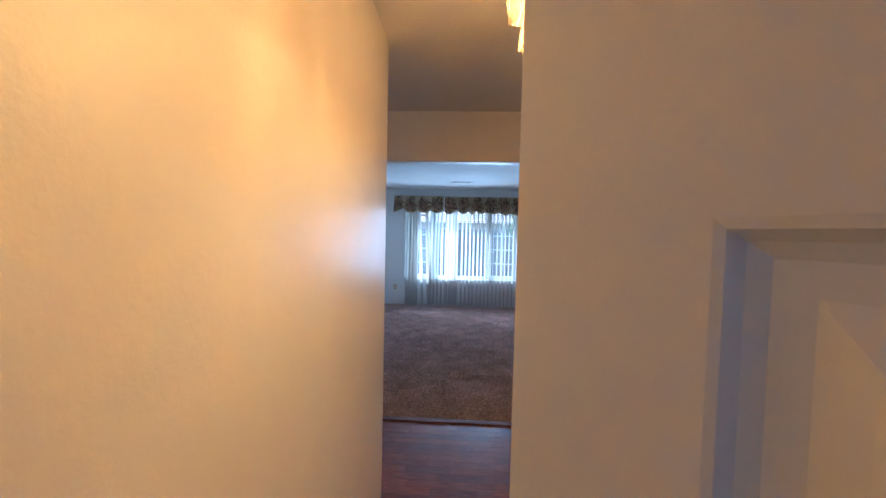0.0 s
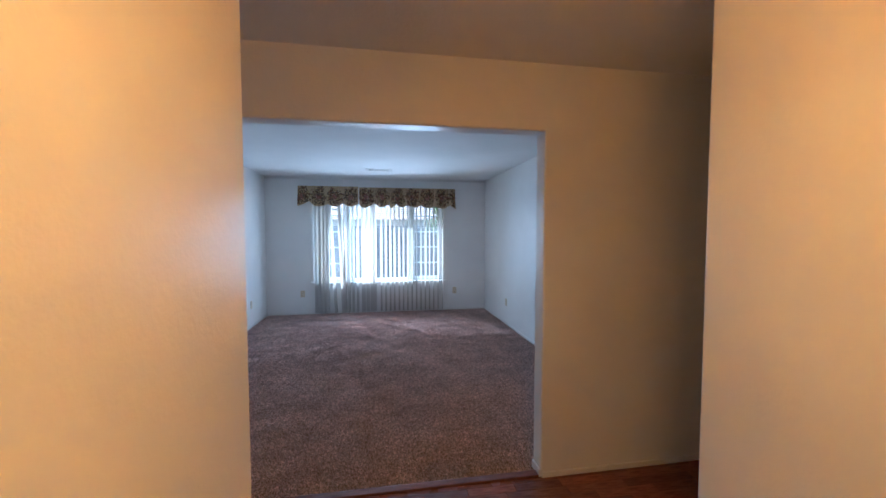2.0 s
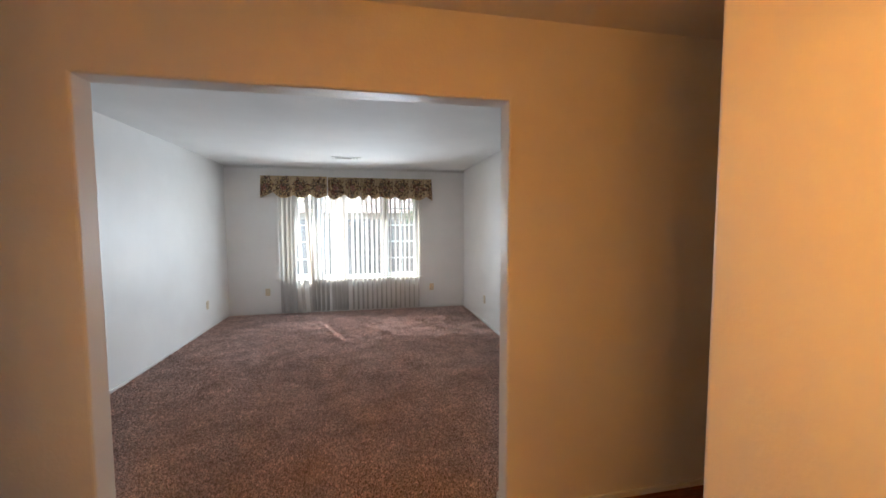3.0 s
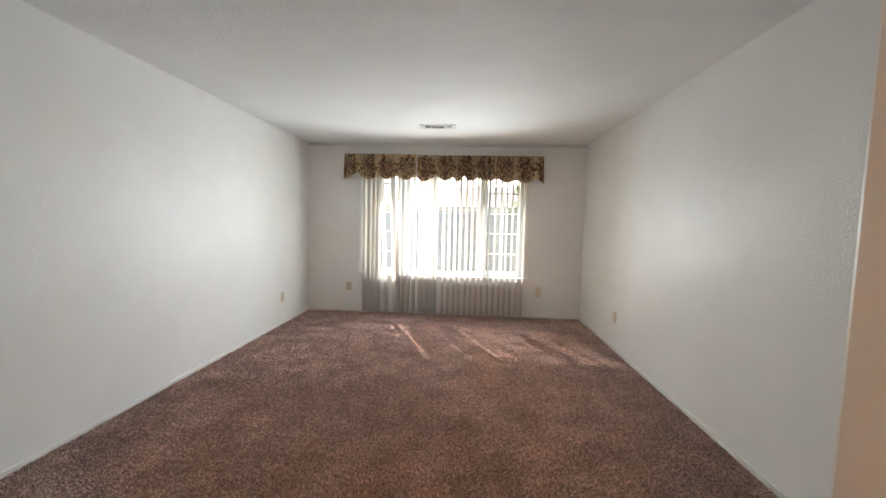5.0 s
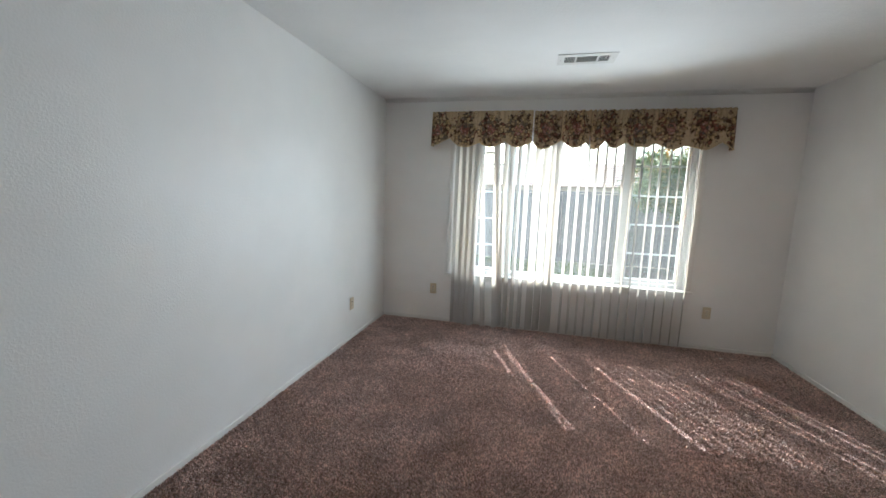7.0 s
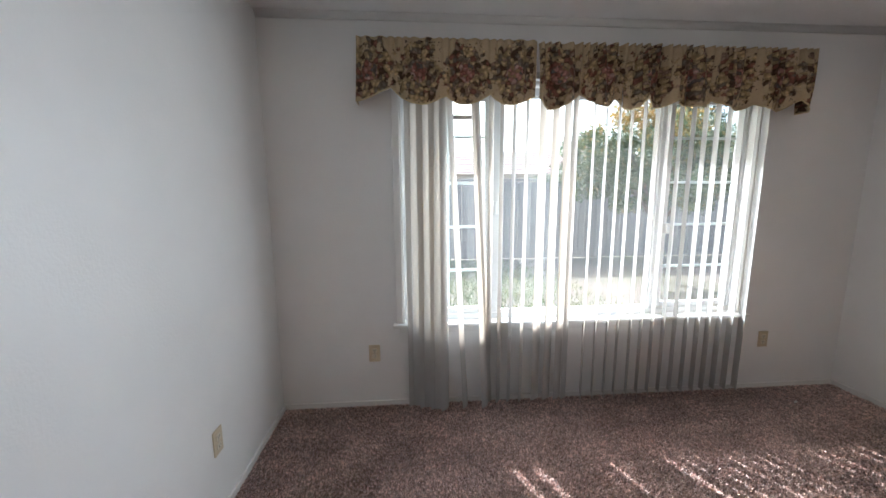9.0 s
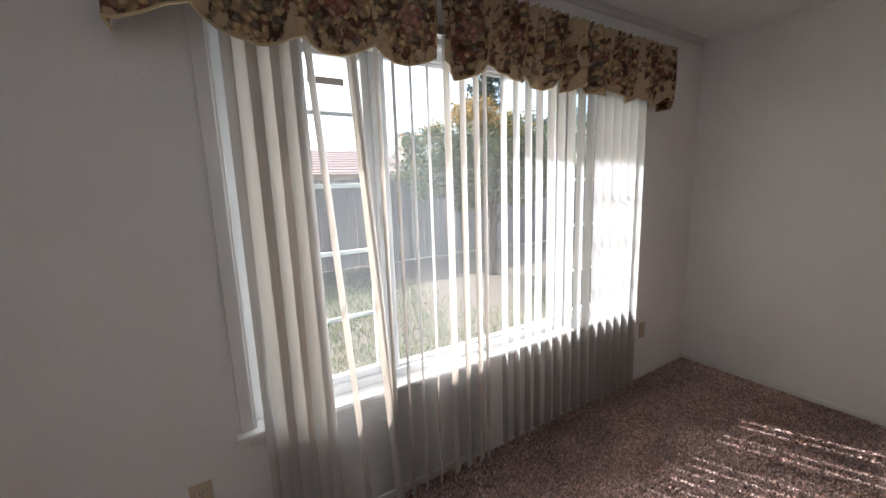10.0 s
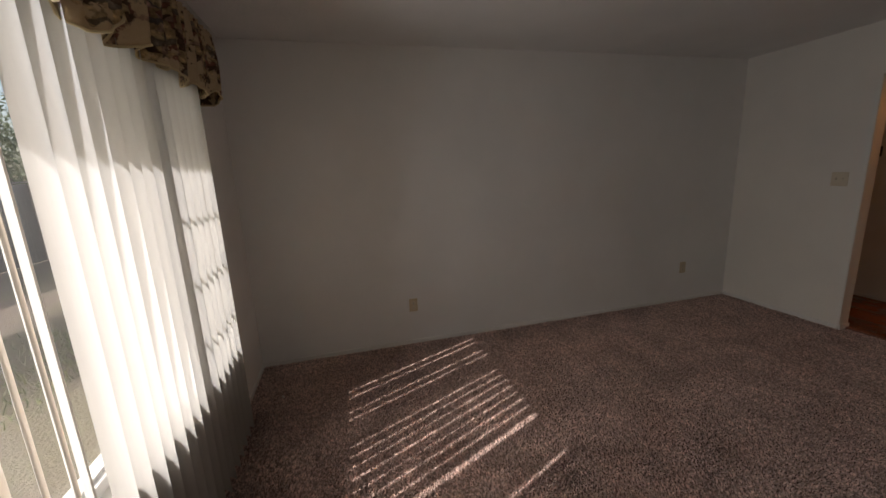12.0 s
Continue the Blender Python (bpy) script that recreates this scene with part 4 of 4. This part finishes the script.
broad_tree(18.5, 21.5, 3.6, 2.4, 5, "green leafy tree beyond the fence")
broad_tree(23.0, 22.0, 3.8, 2.6, 6, "green leafy tree beyond the fence")
broad_tree(17.4, 45.0, 5.6, 1.7, 7, "distant rounded tree behind the roof")
broad_tree(5.1, 18.0, 1.65, 0.5, 12, "small rounded green shrub behind the fence")
broad_tree(19.0, 60.0, 4.2, 3.4, 8, "distant rounded tree behind the roof")
broad_tree(2.0, 52.0, 3.4, 3.0, 9, "distant rounded tree behind the roof")


def neighbour_house():
    root = base("neighbour_house", "low stucco house with a terracotta tile roof beyond the fence", "house", pose(4.8, 27.0, GZ))
    w, d = 8.0, 8.0
    part("wall", block(-w, 0, 0, w, d, 2.5), STUCCO, root, "tan stucco walls")
    bm = bmesh.new()
    o = 0.5
    v = [bm.verts.new(p) for p in ((-w - o, -o, 2.45), (w + o, -o, 2.45), (w + o, d + o, 2.45), (-w - o, d + o, 2.45), (-w + 3, d / 2, 4.1), (w - 3, d / 2, 4.1))]
    for q in ((0, 1, 5, 4), (2, 3, 4, 5), (1, 2, 5), (3, 0, 4), (3, 2, 1, 0)):
        bm.faces.new([v[i] for i in q])
    roof = part("roof", bm, ROOFTILE, root, "terracotta tile roof")
    for k in range(9):
        f = (k + 0.5) / 9.5
        part("tile_course", block(-w - o + 3.4 * f, -o + (d / 2 + o) * f - 0.02, 2.45 + 1.65 * f, w + o - 3.4 * f, -o + (d / 2 + o) * f + 0.04, 2.49 + 1.65 * f, 0.01, 1), ROOFTILE, roof)
    chim = part("chimney", block(6.6, 1.5, 2.6, 7.3, 2.3, 4.95, 0.02), STUCCO, roof, "stucco chimney")
    part("chimney_cap", block(6.5, 1.4, 4.95, 7.4, 2.4, 5.05, 0.02), CONCRETE, chim)
    for x in (-4.0, 2.0):
        win = part("window", block(x - 0.6, -0.03, 0.9, x + 0.6, 0.02, 2.0, 0.01), VINYL, root)
        part("pane", block(x - 0.52, -0.036, 0.98, x + 0.52, -0.031, 1.92), DARK, win)


neighbour_house()


def grass():
    rng = np.random.default_rng(21)
    n = 40000
    x, y = rng.uniform(-4, 6.0, n), rng.uniform(9.6, 13.9, n)
    keep = (np.sin(1.1 * x + 0.8 * np.sin(0.9 * y)) + 0.9 * np.sin(0.8 * y + 1.0) + rng.normal(0, 0.5, n) - 0.25 * np.clip(x - 3.5, 0, 5)) > -0.3
    x, y = x[keep], y[keep]
    n = len(x)
    a, lean = rng.uniform(0, 6.28, n), rng.normal(0, 0.03, (n, 2))
    h = rng.uniform(0.03, 0.09, n)
    s = np.stack([np.cos(a), np.sin(a), np.zeros(n)], 1) * 0.006
    foot = np.stack([x, y, np.full(n, GZ - 0.003)], 1)
    tip = foot + np.stack([lean[:, 0], lean[:, 1], h], 1)
    co = np.stack([foot - s, foot + s, tip + s * 0.2, tip - s * 0.2], 1)
    tagged(new("grass", quads("grass", co, GRASS)), "thin patchy lawn grass", "grass", kind="stuff")


grass()


# ---- laminate floor pieces, last ----
def laminate():
    rng = random.Random(9)
    floor = bpy.data.objects["floor_2"]
    lengths = (0.28, 0.36, 0.44)
    width = 0.066
    shared = [mesh_of("plank", block(0, 0, -0.006, l - 0.0007, width - 0.0007, 0.0, 0.0006, 1), LAMINATE) for l in lengths]
    rest = bmesh.new()
    made = 0
    y = FRONT
    while y < DIV0 - 0.002:
        lo, hi = (-1.4, 6.2) if y > HALLY + 0.003 else (VL, VR)
        x = lo - rng.uniform(0, 0.3)
        while x < hi:
            k = rng.randrange(3)
            l = lengths[k]
            if x >= lo and x + l <= hi and y + width <= DIV0 and 1.0 < x + l / 2 < 4.4 and y > 1.5 and made < 300:
                o = new("plank", shared[k])
                o.parent = floor
                o.matrix_basis = pose(x, y, 0)
                made += 1
            else:
                a, b = max(x, lo), min(x + l, hi) - 0.0012
                if b - a > 0.004:
                    box(rest, a, y, -0.006, b, min(y + width, DIV0) - 0.0012, 0.0)
            x += l
        y += width
    o = part("planks", rest, LAMINATE, floor)
    o["kind"] = "stuff"


laminate()
